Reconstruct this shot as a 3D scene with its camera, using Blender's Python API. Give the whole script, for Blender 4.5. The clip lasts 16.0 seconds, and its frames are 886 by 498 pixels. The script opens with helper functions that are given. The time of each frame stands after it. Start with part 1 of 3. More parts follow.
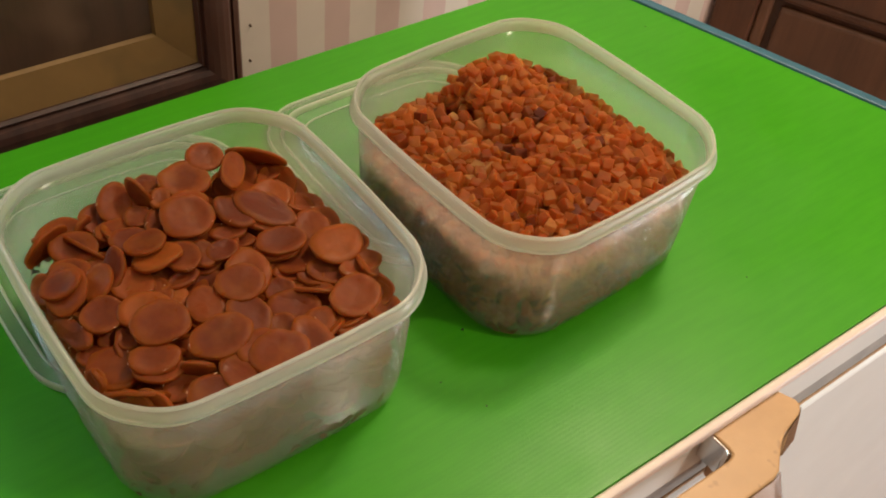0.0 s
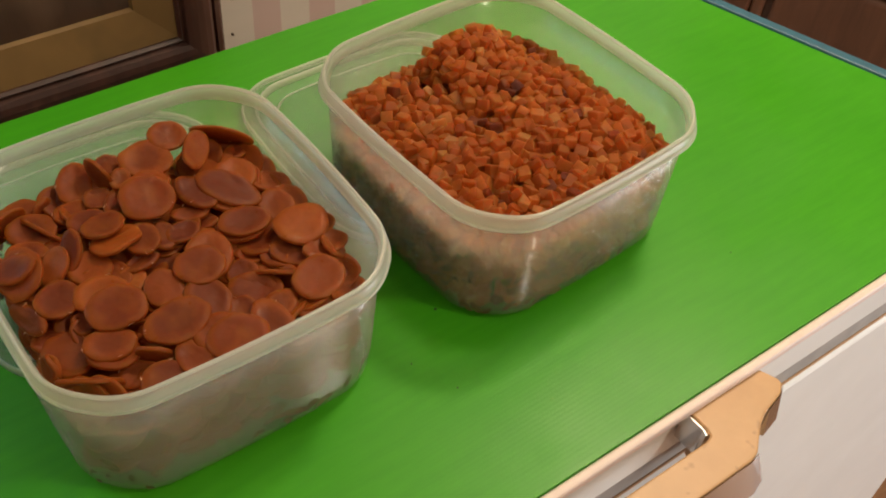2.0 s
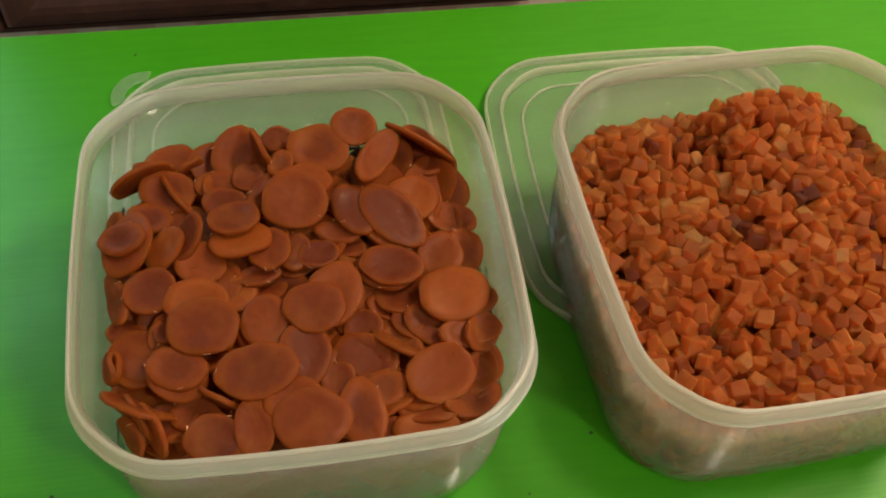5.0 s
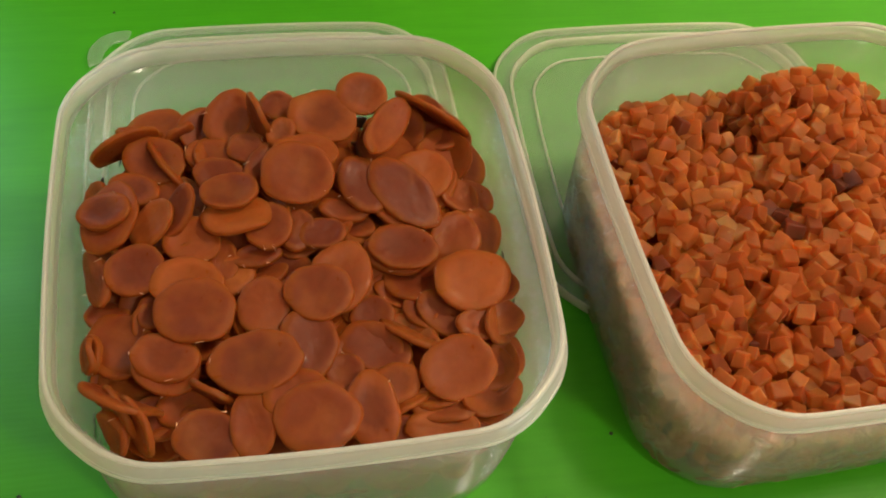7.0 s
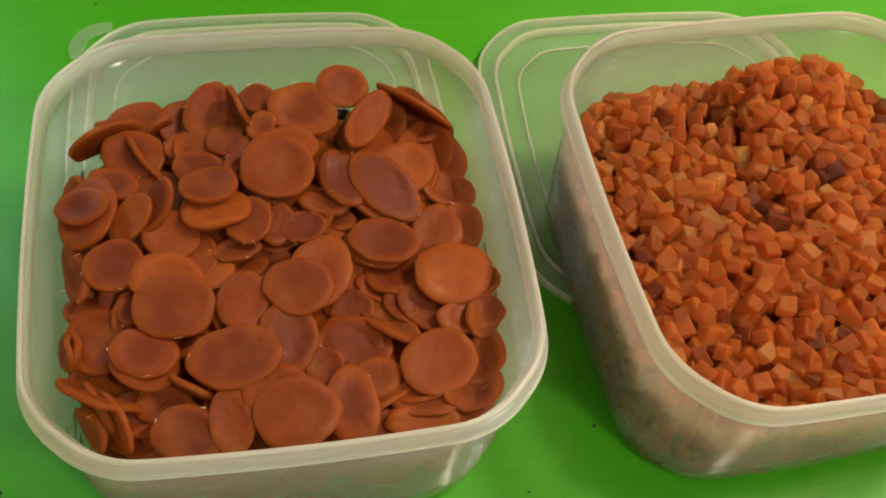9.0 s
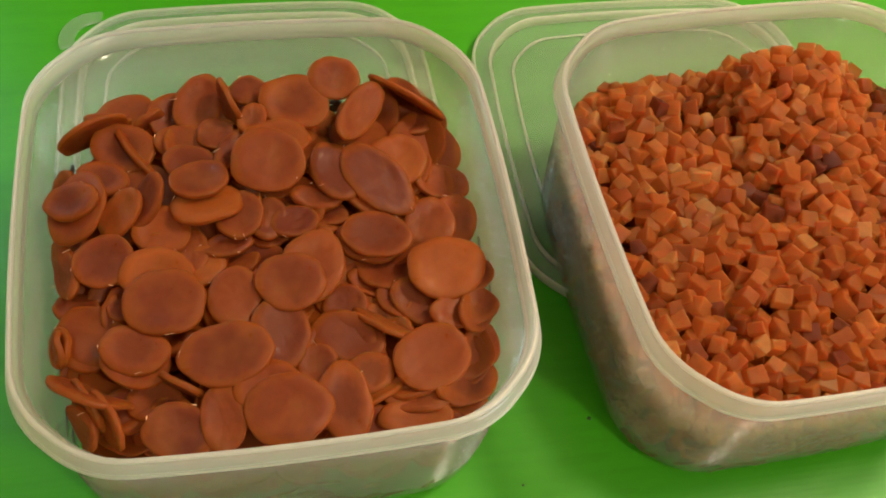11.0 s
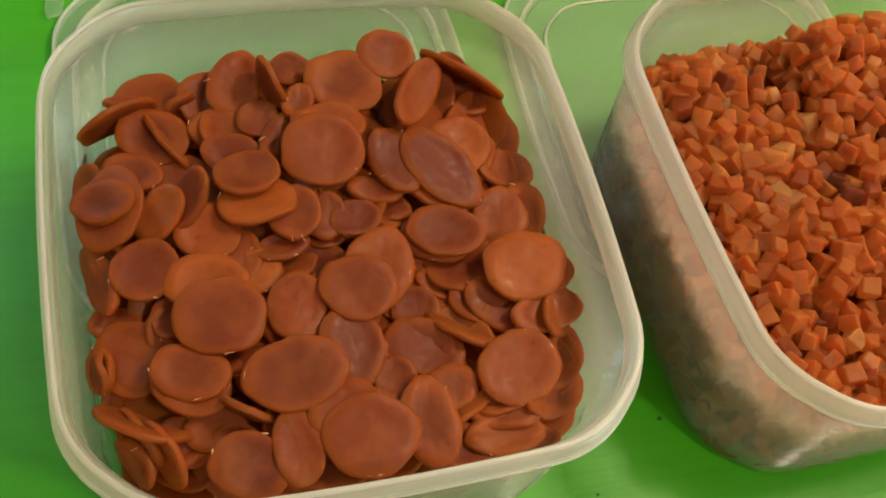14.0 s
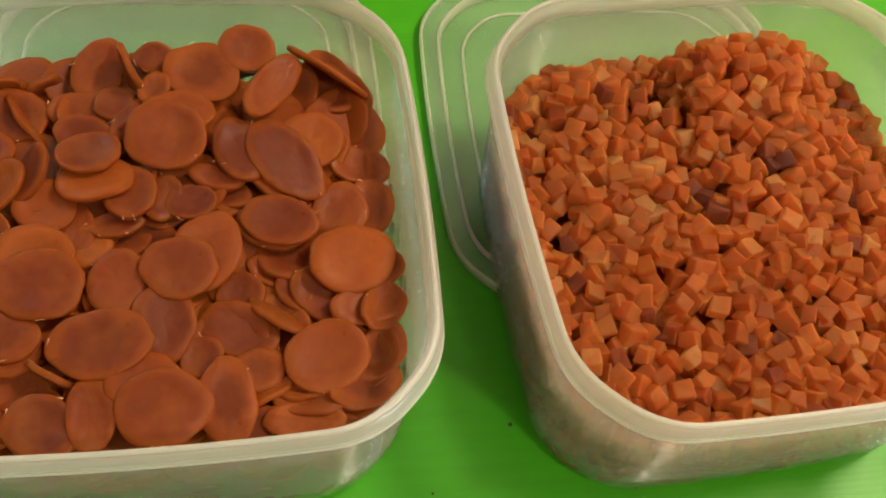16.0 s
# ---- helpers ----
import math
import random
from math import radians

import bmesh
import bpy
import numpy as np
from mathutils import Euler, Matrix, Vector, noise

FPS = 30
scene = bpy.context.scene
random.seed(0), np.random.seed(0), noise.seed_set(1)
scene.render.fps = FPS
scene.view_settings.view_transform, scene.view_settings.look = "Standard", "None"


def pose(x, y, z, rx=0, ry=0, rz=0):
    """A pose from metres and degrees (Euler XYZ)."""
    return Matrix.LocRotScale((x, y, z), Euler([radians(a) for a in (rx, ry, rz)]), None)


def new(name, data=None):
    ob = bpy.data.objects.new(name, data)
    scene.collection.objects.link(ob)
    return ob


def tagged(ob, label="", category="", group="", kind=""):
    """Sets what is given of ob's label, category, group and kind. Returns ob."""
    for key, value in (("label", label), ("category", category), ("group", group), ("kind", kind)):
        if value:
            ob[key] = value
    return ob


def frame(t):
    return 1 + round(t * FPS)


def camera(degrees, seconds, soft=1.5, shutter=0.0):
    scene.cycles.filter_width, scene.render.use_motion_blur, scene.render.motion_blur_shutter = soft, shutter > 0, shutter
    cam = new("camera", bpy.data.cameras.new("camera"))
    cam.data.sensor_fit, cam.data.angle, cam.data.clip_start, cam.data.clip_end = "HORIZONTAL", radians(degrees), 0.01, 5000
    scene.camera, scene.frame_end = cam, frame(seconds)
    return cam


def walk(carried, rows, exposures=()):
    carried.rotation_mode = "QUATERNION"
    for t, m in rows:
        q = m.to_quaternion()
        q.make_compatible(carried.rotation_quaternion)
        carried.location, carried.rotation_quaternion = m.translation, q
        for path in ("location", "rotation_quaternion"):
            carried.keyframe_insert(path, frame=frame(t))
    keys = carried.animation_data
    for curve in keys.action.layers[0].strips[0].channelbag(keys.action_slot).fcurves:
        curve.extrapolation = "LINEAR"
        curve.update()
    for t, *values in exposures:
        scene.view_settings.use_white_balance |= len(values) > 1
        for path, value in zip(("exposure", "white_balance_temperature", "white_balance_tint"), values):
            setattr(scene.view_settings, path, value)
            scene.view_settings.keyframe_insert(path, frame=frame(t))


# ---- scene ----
cam = camera(47.37, 16.0, soft=1.9)
# seconds, eye x y z in metres, turns in degrees
ROWS = [
    (0.0, -0.0284, 0.0653, 1.3712, 45.85, -4.95, -36.41),
    (0.5, -0.0307, 0.0624, 1.3637, 45.30, -4.45, -36.53),
    (1.0, -0.0274, 0.0627, 1.3623, 44.80, -4.35, -36.99),
    (1.5, -0.0199, 0.0654, 1.3612, 44.20, -4.11, -36.70),
    (2.0, 0.0071, 0.0590, 1.3668, 44.06, -3.80, -36.03),
    (2.5, 0.0664, 0.0268, 1.3775, 43.81, -4.25, -33.81),
    (3.0, 0.1061, 0.0065, 1.3830, 43.36, -3.61, -29.41),
    (3.5, 0.1340, 0.0520, 1.3718, 40.92, -3.69, -23.31),
    (4.0, 0.1590, 0.1242, 1.3377, 38.89, -2.83, -14.78),
    (4.5, 0.1552, 0.1659, 1.3509, 35.86, -2.85, -9.28),
    (7.0, 0.1296, 0.2190, 1.3079, 34.02, -5.90, -9.11),
    (7.5, 0.1331, 0.2118, 1.2997, 35.01, -5.27, -9.13),
    (8.0, 0.1341, 0.2126, 1.3010, 35.15, -5.70, -9.56),
    (8.5, 0.1383, 0.2119, 1.3035, 34.99, -5.28, -9.65),
    (9.0, 0.1367, 0.2215, 1.3090, 33.28, -5.98, -9.42),
    (11.5, 0.1409, 0.2271, 1.3091, 32.29, -5.80, -9.66),
    (12.0, 0.1386, 0.2277, 1.3091, 32.30, -5.65, -9.25),
    (12.5, 0.1274, 0.2330, 1.3006, 32.27, -5.79, -9.44),
    (13.0, 0.1147, 0.2478, 1.2910, 31.56, -6.57, -9.34),
    (13.5, 0.1008, 0.2631, 1.2767, 30.91, -7.20, -10.85),
    (14.0, 0.0881, 0.2767, 1.2732, 30.10, -9.26, -13.00),
    (14.5, 0.0859, 0.2792, 1.2691, 30.52, -10.19, -15.35),
    (15.0, 0.1042, 0.2809, 1.2738, 29.58, -9.72, -13.50),
    (15.5, 0.1435, 0.2624, 1.2875, 29.87, -7.98, -9.36),
    (16.0, 0.1894, 0.2447, 1.2892, 30.52, -6.60, -7.18),
]
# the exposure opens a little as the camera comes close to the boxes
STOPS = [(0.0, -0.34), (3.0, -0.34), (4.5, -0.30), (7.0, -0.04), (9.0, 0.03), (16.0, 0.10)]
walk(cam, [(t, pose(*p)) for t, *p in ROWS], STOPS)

# ---- light ----
TOP = 0.85            # height of the green mat
world = bpy.data.worlds.new("world")
scene.world = world
world.use_nodes = True
world.node_tree.nodes["Background"].inputs[0].default_value = (0.02, 0.022, 0.03, 1)
world.node_tree.nodes["Background"].inputs[1].default_value = 0.3


def area_lamp(name, m, sx, sy, watts, colour):
    data = bpy.data.lights.new(name, "AREA")
    data.shape, data.size, data.size_y, data.energy, data.color = "RECTANGLE", sx, sy, watts, colour
    ob = new(name, data)
    ob.matrix_world = m
    return ob


area_lamp("corner_lamp_light", pose(1.15, 0.62, 2.34), 0.26, 0.26, 26, (1.0, 0.80, 0.56))
area_lamp("ceiling_lamp_light", pose(0.85, -0.50, 2.38), 0.14, 0.14, 15, (1.0, 0.85, 0.64))
# added fill lamp by the east wall, brightens the freezer's front; source unseen
area_lamp("east_fill_light", pose(1.98, -1.05, 0.60, 0, 90, 0), 1.0, 1.0, 38, (0.95, 0.98, 1.0))
area_lamp("window_light", pose(-0.215, 0.90, 1.32, -90, 0, 0), 0.21, 0.70, 2.4, (0.55, 0.88, 1.0))


# ---- materials ----
def material(name):
    m = bpy.data.materials.new(name)
    m.use_nodes = True
    nt = m.node_tree
    return m, nt, nt.nodes["Principled BSDF"]


def node(nt, kind, **sets):
    n = nt.nodes.new(kind)
    for key, value in sets.items():
        if key in n.inputs:
            n.inputs[key].default_value = value
    return n


def coords(nt, which="Object", scale=(1, 1, 1)):
    tc = nt.nodes.new("ShaderNodeTexCoord")
    mp = nt.nodes.new("ShaderNodeMapping")
    mp.inputs["Scale"].default_value = scale
    nt.links.new(tc.outputs[which], mp.inputs["Vector"])
    return mp.outputs[0]


def world_coords(nt, scale=(1, 1, 1)):
    g = nt.nodes.new("ShaderNodeNewGeometry")
    mp = nt.nodes.new("ShaderNodeMapping")
    mp.inputs["Scale"].default_value = scale
    nt.links.new(g.outputs["Position"], mp.inputs["Vector"])
    return mp.outputs[0]


def noise_tex(nt, vec, scale, detail=4.0, rough=0.55):
    n = nt.nodes.new("ShaderNodeTexNoise")
    n.inputs["Scale"].default_value, n.inputs["Detail"].default_value, n.inputs["Roughness"].default_value = scale, detail, rough
    nt.links.new(vec, n.inputs["Vector"])
    return n.outputs["Fac"]


def ramp(nt, fac, stops):
    r = nt.nodes.new("ShaderNodeValToRGB")
    while len(r.color_ramp.elements) < len(stops):
        r.color_ramp.elements.new(0.5)
    for e, (p, c) in zip(r.color_ramp.elements, stops):
        e.position, e.color = p, (*c, 1)
    nt.links.new(fac, r.inputs[0])
    return r.outputs[0]


def maths(nt, op, a, b=None):
    n = nt.nodes.new("ShaderNodeMath")
    n.operation = op
    for i, v in enumerate((a, b)):
        if v is None:
            continue
        if isinstance(v, (int, float)):
            n.inputs[i].default_value = v
        else:
            nt.links.new(v, n.inputs[i])
    return n.outputs[0]


def mix_rgb(nt, kind, fac, a, b):
    n = nt.nodes.new("ShaderNodeMix")
    n.data_type, n.blend_type = "RGBA", kind
    for sock, v in ((n.inputs[0], fac), (n.inputs[6], a), (n.inputs[7], b)):
        if isinstance(v, (int, float)):
            sock.default_value = v
        elif isinstance(v, tuple):
            sock.default_value = (*v, 1)
        else:
            nt.links.new(v, sock)
    return n.outputs[2]


def bump(nt, bsdf, height, strength, distance):
    b = nt.nodes.new("ShaderNodeBump")
    b.inputs["Strength"].default_value, b.inputs["Distance"].default_value = strength, distance
    nt.links.new(height, b.inputs["Height"])
    nt.links.new(b.outputs[0], bsdf.inputs["Normal"])


def plain(name, colour, rough, spread=0.12, scale=30.0, metal=0.0, relief=0.0):
    """Paint, enamel, plastic or metal with a slight cloudiness and fine unevenness."""
    m, nt, b = material(name)
    v = coords(nt)
    n = noise_tex(nt, v, scale)
    lo = tuple(max(0, c * (1 - spread)) for c in colour)
    hi = tuple(min(1, c * (1 + spread)) for c in colour)
    nt.links.new(ramp(nt, n, [(0.3, lo), (0.7, hi)]), b.inputs["Base Color"])
    b.inputs["Roughness"].default_value, b.inputs["Metallic"].default_value = rough, metal
    if relief:
        bump(nt, b, noise_tex(nt, v, scale * 6), 0.5, relief)
    return m


def wood(name, dark, light, rough, grain=(3, 3, 60)):
    m, nt, b = material(name)
    v = world_coords(nt, grain)
    n = noise_tex(nt, v, 1.0, 8, 0.65)
    w = noise_tex(nt, world_coords(nt), 9.0, 3)
    f = maths(nt, "ADD", maths(nt, "MULTIPLY", n, 0.75), maths(nt, "MULTIPLY", w, 0.25))
    nt.links.new(ramp(nt, f, [(0.3, dark), (0.7, light)]), b.inputs["Base Color"])
    b.inputs["Roughness"].default_value = rough
    bump(nt, b, n, 0.35, 0.0006)
    return m


def mat_green():
    """Glossy green plastic sheet with fine ribs along x, scuffs and a few dark specks."""
    m, nt, b = material("green_ribbed_plastic")
    v = world_coords(nt)
    big = noise_tex(nt, v, 4.0, 3)
    fine = noise_tex(nt, world_coords(nt, (20, 160, 20)), 1.0, 4)
    f = maths(nt, "ADD", maths(nt, "MULTIPLY", big, 0.6), maths(nt, "MULTIPLY", fine, 0.4))
    col = ramp(nt, f, [(0.3, (0.036, 0.275, 0.006)), (0.7, (0.056, 0.345, 0.009))])
    nt.links.new(col, b.inputs["Base Color"])
    nt.links.new(ramp(nt, noise_tex(nt, v, 14.0, 5), [(0.3, (0.30, 0.30, 0.30)), (0.7, (0.42, 0.42, 0.42))]), b.inputs["Roughness"])
    b.inputs["Specular IOR Level"].default_value = 0.28
    wv = nt.nodes.new("ShaderNodeTexWave")
    wv.wave_type, wv.bands_direction, wv.wave_profile = "BANDS", "Y", "SIN"
    wv.inputs["Scale"].default_value, wv.inputs["Distortion"].default_value = 100.0, 0.4
    nt.links.new(v, wv.inputs["Vector"])
    h = maths(nt, "ADD", maths(nt, "MULTIPLY", wv.outputs["Fac"], 0.6), maths(nt, "MULTIPLY", fine, 0.4))
    bump(nt, b, h, 0.09, 0.0003)
    return m


def mat_wallpaper():
    m, nt, b = material("striped_wallpaper")
    g = nt.nodes.new("ShaderNodeNewGeometry")
    sx = nt.nodes.new("ShaderNodeSeparateXYZ")
    nt.links.new(g.outputs["Position"], sx.inputs[0])
    u = maths(nt, "FRACT", maths(nt, "DIVIDE", maths(nt, "SUBTRACT", sx.outputs[0], 0.4046), 0.0660))
    n = noise_tex(nt, world_coords(nt), 60.0, 5)
    pink = maths(nt, "LESS_THAN", maths(nt, "ADD", u, maths(nt, "MULTIPLY", maths(nt, "SUBTRACT", n, 0.5), 0.03)), 0.48)
    col = mix_rgb(nt, "MIX", pink, (0.80, 0.73, 0.64), (0.72, 0.55, 0.50))
    col = mix_rgb(nt, "MULTIPLY", 1.0, col, ramp(nt, noise_tex(nt, world_coords(nt), 7.0, 4), [(0.3, (0.86, 0.86, 0.86)), (0.7, (1, 1, 1))]))
    nt.links.new(col, b.inputs["Base Color"])
    b.inputs["Roughness"].default_value = 0.75
    bump(nt, b, n, 0.3, 0.0005)
    return m


def mat_plastic(name, clear, milk, blur=0.0, sheen=0.13, gloss=0.028):
    """Translucent polypropylene: part clear, part milky, with a soft gloss. blur: how much of the clear part scatters what lies behind."""
    m, nt, b = material(name)
    b.inputs["Base Color"].default_value = (*milk, 1)
    b.inputs["Roughness"].default_value = 0.18
    b.inputs["IOR"].default_value = 1.49
    tl = node(nt, "ShaderNodeBsdfTranslucent", Color=(*milk, 1))
    tr = node(nt, "ShaderNodeBsdfTransparent", Color=(0.985, 0.985, 0.97, 1))
    rf = node(nt, "ShaderNodeBsdfRefraction", Color=(0.97, 0.97, 0.94, 1), Roughness=0.16, IOR=1.10)

    def mixed(fac, one, two):
        n = nt.nodes.new("ShaderNodeMixShader")
        if isinstance(fac, float):
            n.inputs[0].default_value = fac
        else:
            nt.links.new(fac, n.inputs[0])
        nt.links.new(one, n.inputs[1])
        nt.links.new(two, n.inputs[2])
        return n.outputs[0]

    body = mixed(0.72, b.outputs[0], tl.outputs[0])
    seen = mixed(blur, tr.outputs[0], rf.outputs[0])
    cloud = noise_tex(nt, coords(nt, "Object", (1, 1, 1)), 40.0, 3)
    out = mixed(maths(nt, "ADD", maths(nt, "MULTIPLY", cloud, 0.08), clear - 0.04), body, seen)
    wv = nt.nodes.new("ShaderNodeTexWave")
    wv.wave_type, wv.bands_direction, wv.wave_profile = "BANDS", "Z", "SIN"
    wv.inputs["Scale"].default_value, wv.inputs["Distortion"].default_value = 110.0, 1.5
    nt.links.new(coords(nt, "Object", (1, 1, 1)), wv.inputs["Vector"])
    h = maths(nt, "ADD", maths(nt, "MULTIPLY", wv.outputs["Fac"], 0.5), noise_tex(nt, coords(nt, "Object", (1, 1, 6)), 90.0, 3))
    bump(nt, b, h, 0.08, 0.0004)
    gl = node(nt, "ShaderNodeBsdfGlossy", Color=(1, 1, 1, 1), Roughness=sheen)
    lw = node(nt, "ShaderNodeLayerWeight", Blend=0.5)
    fr = maths(nt, "ADD", maths(nt, "MULTIPLY", maths(nt, "POWER", lw.outputs["Facing"], 4.0), 0.40), gloss)
    nt.links.new(b.inputs["Normal"].links[0].from_socket, gl.inputs["Normal"])
    out = mixed(fr, out, gl.outputs[0])
    nt.links.new(out, nt.nodes["Material Output"].inputs[0])
    return m


def let_through(nt, b, col, share, glassy, tint=(0.99, 0.70, 0.36)):
    """Soft fruit: part of the light is scattered through the piece, part goes straight through it."""
    tl = nt.nodes.new("ShaderNodeBsdfTranslucent")
    nt.links.new(col, tl.inputs["Color"])
    mx = nt.nodes.new("ShaderNodeMixShader")
    mx.inputs[0].default_value = share
    nt.links.new(b.outputs[0], mx.inputs[1])
    nt.links.new(tl.outputs[0], mx.inputs[2])
    tr = nt.nodes.new("ShaderNodeBsdfTransparent")
    tr.inputs["Color"].default_value = (*tint, 1)
    my = nt.nodes.new("ShaderNodeMixShader")
    if isinstance(glassy, float):
        my.inputs[0].default_value = glassy
    else:
        nt.links.new(glassy, my.inputs[0])
    nt.links.new(mx.outputs[0], my.inputs[1])
    nt.links.new(tr.outputs[0], my.inputs[2])
    nt.links.new(my.outputs[0], nt.nodes["Material Output"].inputs[0])


def mat_slice():
    """Soft amber-brown slice: a plum-tinted heart, differing from slice to slice, and a rim coloured paler for light
    shining through.
    """
    m, nt, b = material("candied_slice")
    tc = nt.nodes.new("ShaderNodeTexCoord")
    sx = nt.nodes.new("ShaderNodeSeparateXYZ")
    nt.links.new(tc.outputs["Object"], sx.inputs[0])
    r = maths(nt, "SQRT", maths(nt, "ADD", maths(nt, "POWER", sx.outputs[0], 2.0), maths(nt, "POWER", sx.outputs[1], 2.0)))
    oi = nt.nodes.new("ShaderNodeObjectInfo")
    wob = noise_tex(nt, tc.outputs["Object"], 120.0, 4)
    q = maths(nt, "ADD", maths(nt, "DIVIDE", r, 0.0155), maths(nt, "MULTIPLY", maths(nt, "SUBTRACT", wob, 0.5), 0.35))
    heart = ramp(nt, q, [(0.0, (0.9, 0.9, 0.9)), (0.40, (1, 1, 1)), (0.72, (0.2, 0.2, 0.2)), (0.95, (0, 0, 0))])
    strength = maths(nt, "MULTIPLY", maths(nt, "POWER", maths(nt, "FRACT", maths(nt, "MULTIPLY", oi.outputs["Random"], 7.3)), 2.2), 1.0)
    base = ramp(nt, oi.outputs["Random"], [(0.0, (0.40, 0.094, 0.012)), (0.2, (0.21, 0.039, 0.008)), (0.4, (0.33, 0.072, 0.010)), (0.55, (0.17, 0.030, 0.007)), (0.75, (0.28, 0.057, 0.009)), (0.9, (0.42, 0.104, 0.013)), (1.0, (0.23, 0.043, 0.008))])
    col = mix_rgb(nt, "MIX", maths(nt, "MULTIPLY", heart, strength), base, (0.17, 0.033, 0.008))
    patch = ramp(nt, noise_tex(nt, world_coords(nt), 55.0, 3), [(0.45, (0, 0, 0)), (0.75, (0.30, 0.30, 0.30))])
    col = mix_rgb(nt, "MIX", patch, col, (0.15, 0.034, 0.011))
    amber = ramp(nt, noise_tex(nt, world_coords(nt, (1.3, 1, 1)), 38.0, 2), [(0.50, (0, 0, 0)), (0.80, (0.45, 0.45, 0.45))])
    col = mix_rgb(nt, "MIX", amber, col, (0.46, 0.148, 0.018))
    # light coming through the thin edge, put into the rim's colour
    thin = ramp(nt, q, [(0.74, (0, 0, 0)), (0.98, (0.75, 0.75, 0.75))])
    col = mix_rgb(nt, "MIX", thin, col, (0.43, 0.120, 0.014))
    grain = noise_tex(nt, tc.outputs["Object"], 260.0, 5)
    col = mix_rgb(nt, "MULTIPLY", 1.0, col, ramp(nt, grain, [(0.3, (0.90, 0.88, 0.86)), (0.7, (1, 1, 1))]))
    nt.links.new(col, b.inputs["Base Color"])
    wet = ramp(nt, noise_tex(nt, tc.outputs["Object"], 330.0, 3), [(0.28, (0.16, 0.16, 0.16)), (0.36, (0.40, 0.40, 0.40)), (0.55, (0.56, 0.56, 0.56))])
    nt.links.new(wet, b.inputs["Roughness"])
    b.inputs["Specular IOR Level"].default_value = 0.26
    b.inputs["Coat Weight"].default_value = 0.0
    b.inputs["Coat Roughness"].default_value = 0.22
    b.inputs["Subsurface Weight"].default_value = 0.35
    b.inputs["Subsurface Radius"].default_value = (1.0, 0.32, 0.10)
    b.inputs["Subsurface Scale"].default_value = 0.004
    bump(nt, b, noise_tex(nt, tc.outputs["Object"], 150.0, 6), 0.45, 0.0006)
    let_through(nt, b, col, 0.30, maths(nt, "ADD", maths(nt, "MULTIPLY", thin, 0.40), 0.04), (0.98, 0.62, 0.26))
    return m


def mat_cube(name, single):
    """Soft diced fruit; the shade differs from die to die."""
    m, nt, b = material(name)
    g = nt.nodes.new("ShaderNodeObjectInfo" if single else "ShaderNodeNewGeometry")
    base = ramp(nt, g.outputs["Random" if single else "Random Per Island"], [(0.0, (0.21, 0.066, 0.042)), (0.05, (0.40, 0.118, 0.045)), (0.15, (0.57, 0.184, 0.051)), (0.5, (0.66, 0.232, 0.062)), (0.9, (0.73, 0.280, 0.080)), (1.0, (0.83, 0.44, 0.17))])
    grain = noise_tex(nt, world_coords(nt), 300.0, 5)
    col = mix_rgb(nt, "MULTIPLY", 1.0, base, ramp(nt, grain, [(0.3, (0.88, 0.86, 0.84)), (0.7, (1, 1, 1))]))
    nt.links.new(col, b.inputs["Base Color"])
    b.inputs["Roughness"].default_value = 0.42
    b.inputs["Specular IOR Level"].default_value = 0.22
    b.inputs["Subsurface Weight"].default_value = 1.0
    b.inputs["Subsurface Radius"].default_value = (1.0, 0.50, 0.25)
    b.inputs["Subsurface Scale"].default_value = 0.009
    bump(nt, b, grain, 0.25, 0.0004)
    let_through(nt, b, col, 0.56, 0.34, (0.99, 0.80, 0.53))
    return m


GREEN = mat_green()
WALLPAPER = mat_wallpaper()
PLASTIC = mat_plastic("milky_polypropylene", 0.82, (0.95, 0.96, 0.83), 0.10, 0.16, 0.015)
RIM = mat_plastic("thick_milky_polypropylene", 0.50, (0.82, 0.81, 0.70), 0.06, 0.35)
BEAD = mat_plastic("dense_milky_polypropylene", 0.40, (0.90, 0.89, 0.80), 0.05, 0.35)
RIBS = mat_plastic("ribbed_polypropylene", 0.95, (0.90, 0.92, 0.80), 0.0, 0.14, 0.045)
LIDP = mat_plastic("thin_clear_polypropylene", 0.76, (0.86, 0.90, 0.84))
LIDEDGE = mat_plastic("edge_of_clear_polypropylene", 0.28, (0.90, 0.92, 0.80), 0.0, 0.3)
SLICE, CUBE, DIE = mat_slice(), mat_cube("candied_cubes", False), mat_cube("candied_cube", True)
WHITE = plain("white_enamel", (0.90, 0.94, 0.93), 0.20, 0.03, 12)
CREAM = plain("cream_edge_band", (0.78, 0.66, 0.60), 0.5, 0.06, 40)
BLUE = plain("blue_edge_band", (0.030, 0.125, 0.185), 0.5, 0.15, 60)
GASKET = plain("grey_rubber_seal", (0.34, 0.33, 0.31), 0.6, 0.1, 50)
def stained(m, colour, scale, low, high):
    """Small dried-on spots over a plain surface."""
    nt = m.node_tree
    b = nt.nodes["Principled BSDF"]
    src = b.inputs["Base Color"].links[0].from_socket
    n = noise_tex(nt, world_coords(nt), scale, 2)
    col = mix_rgb(nt, "MIX", ramp(nt, n, [(low, (0, 0, 0)), (high, (0.7, 0.7, 0.7))]), src, colour)
    nt.links.new(col, b.inputs["Base Color"])
    return m


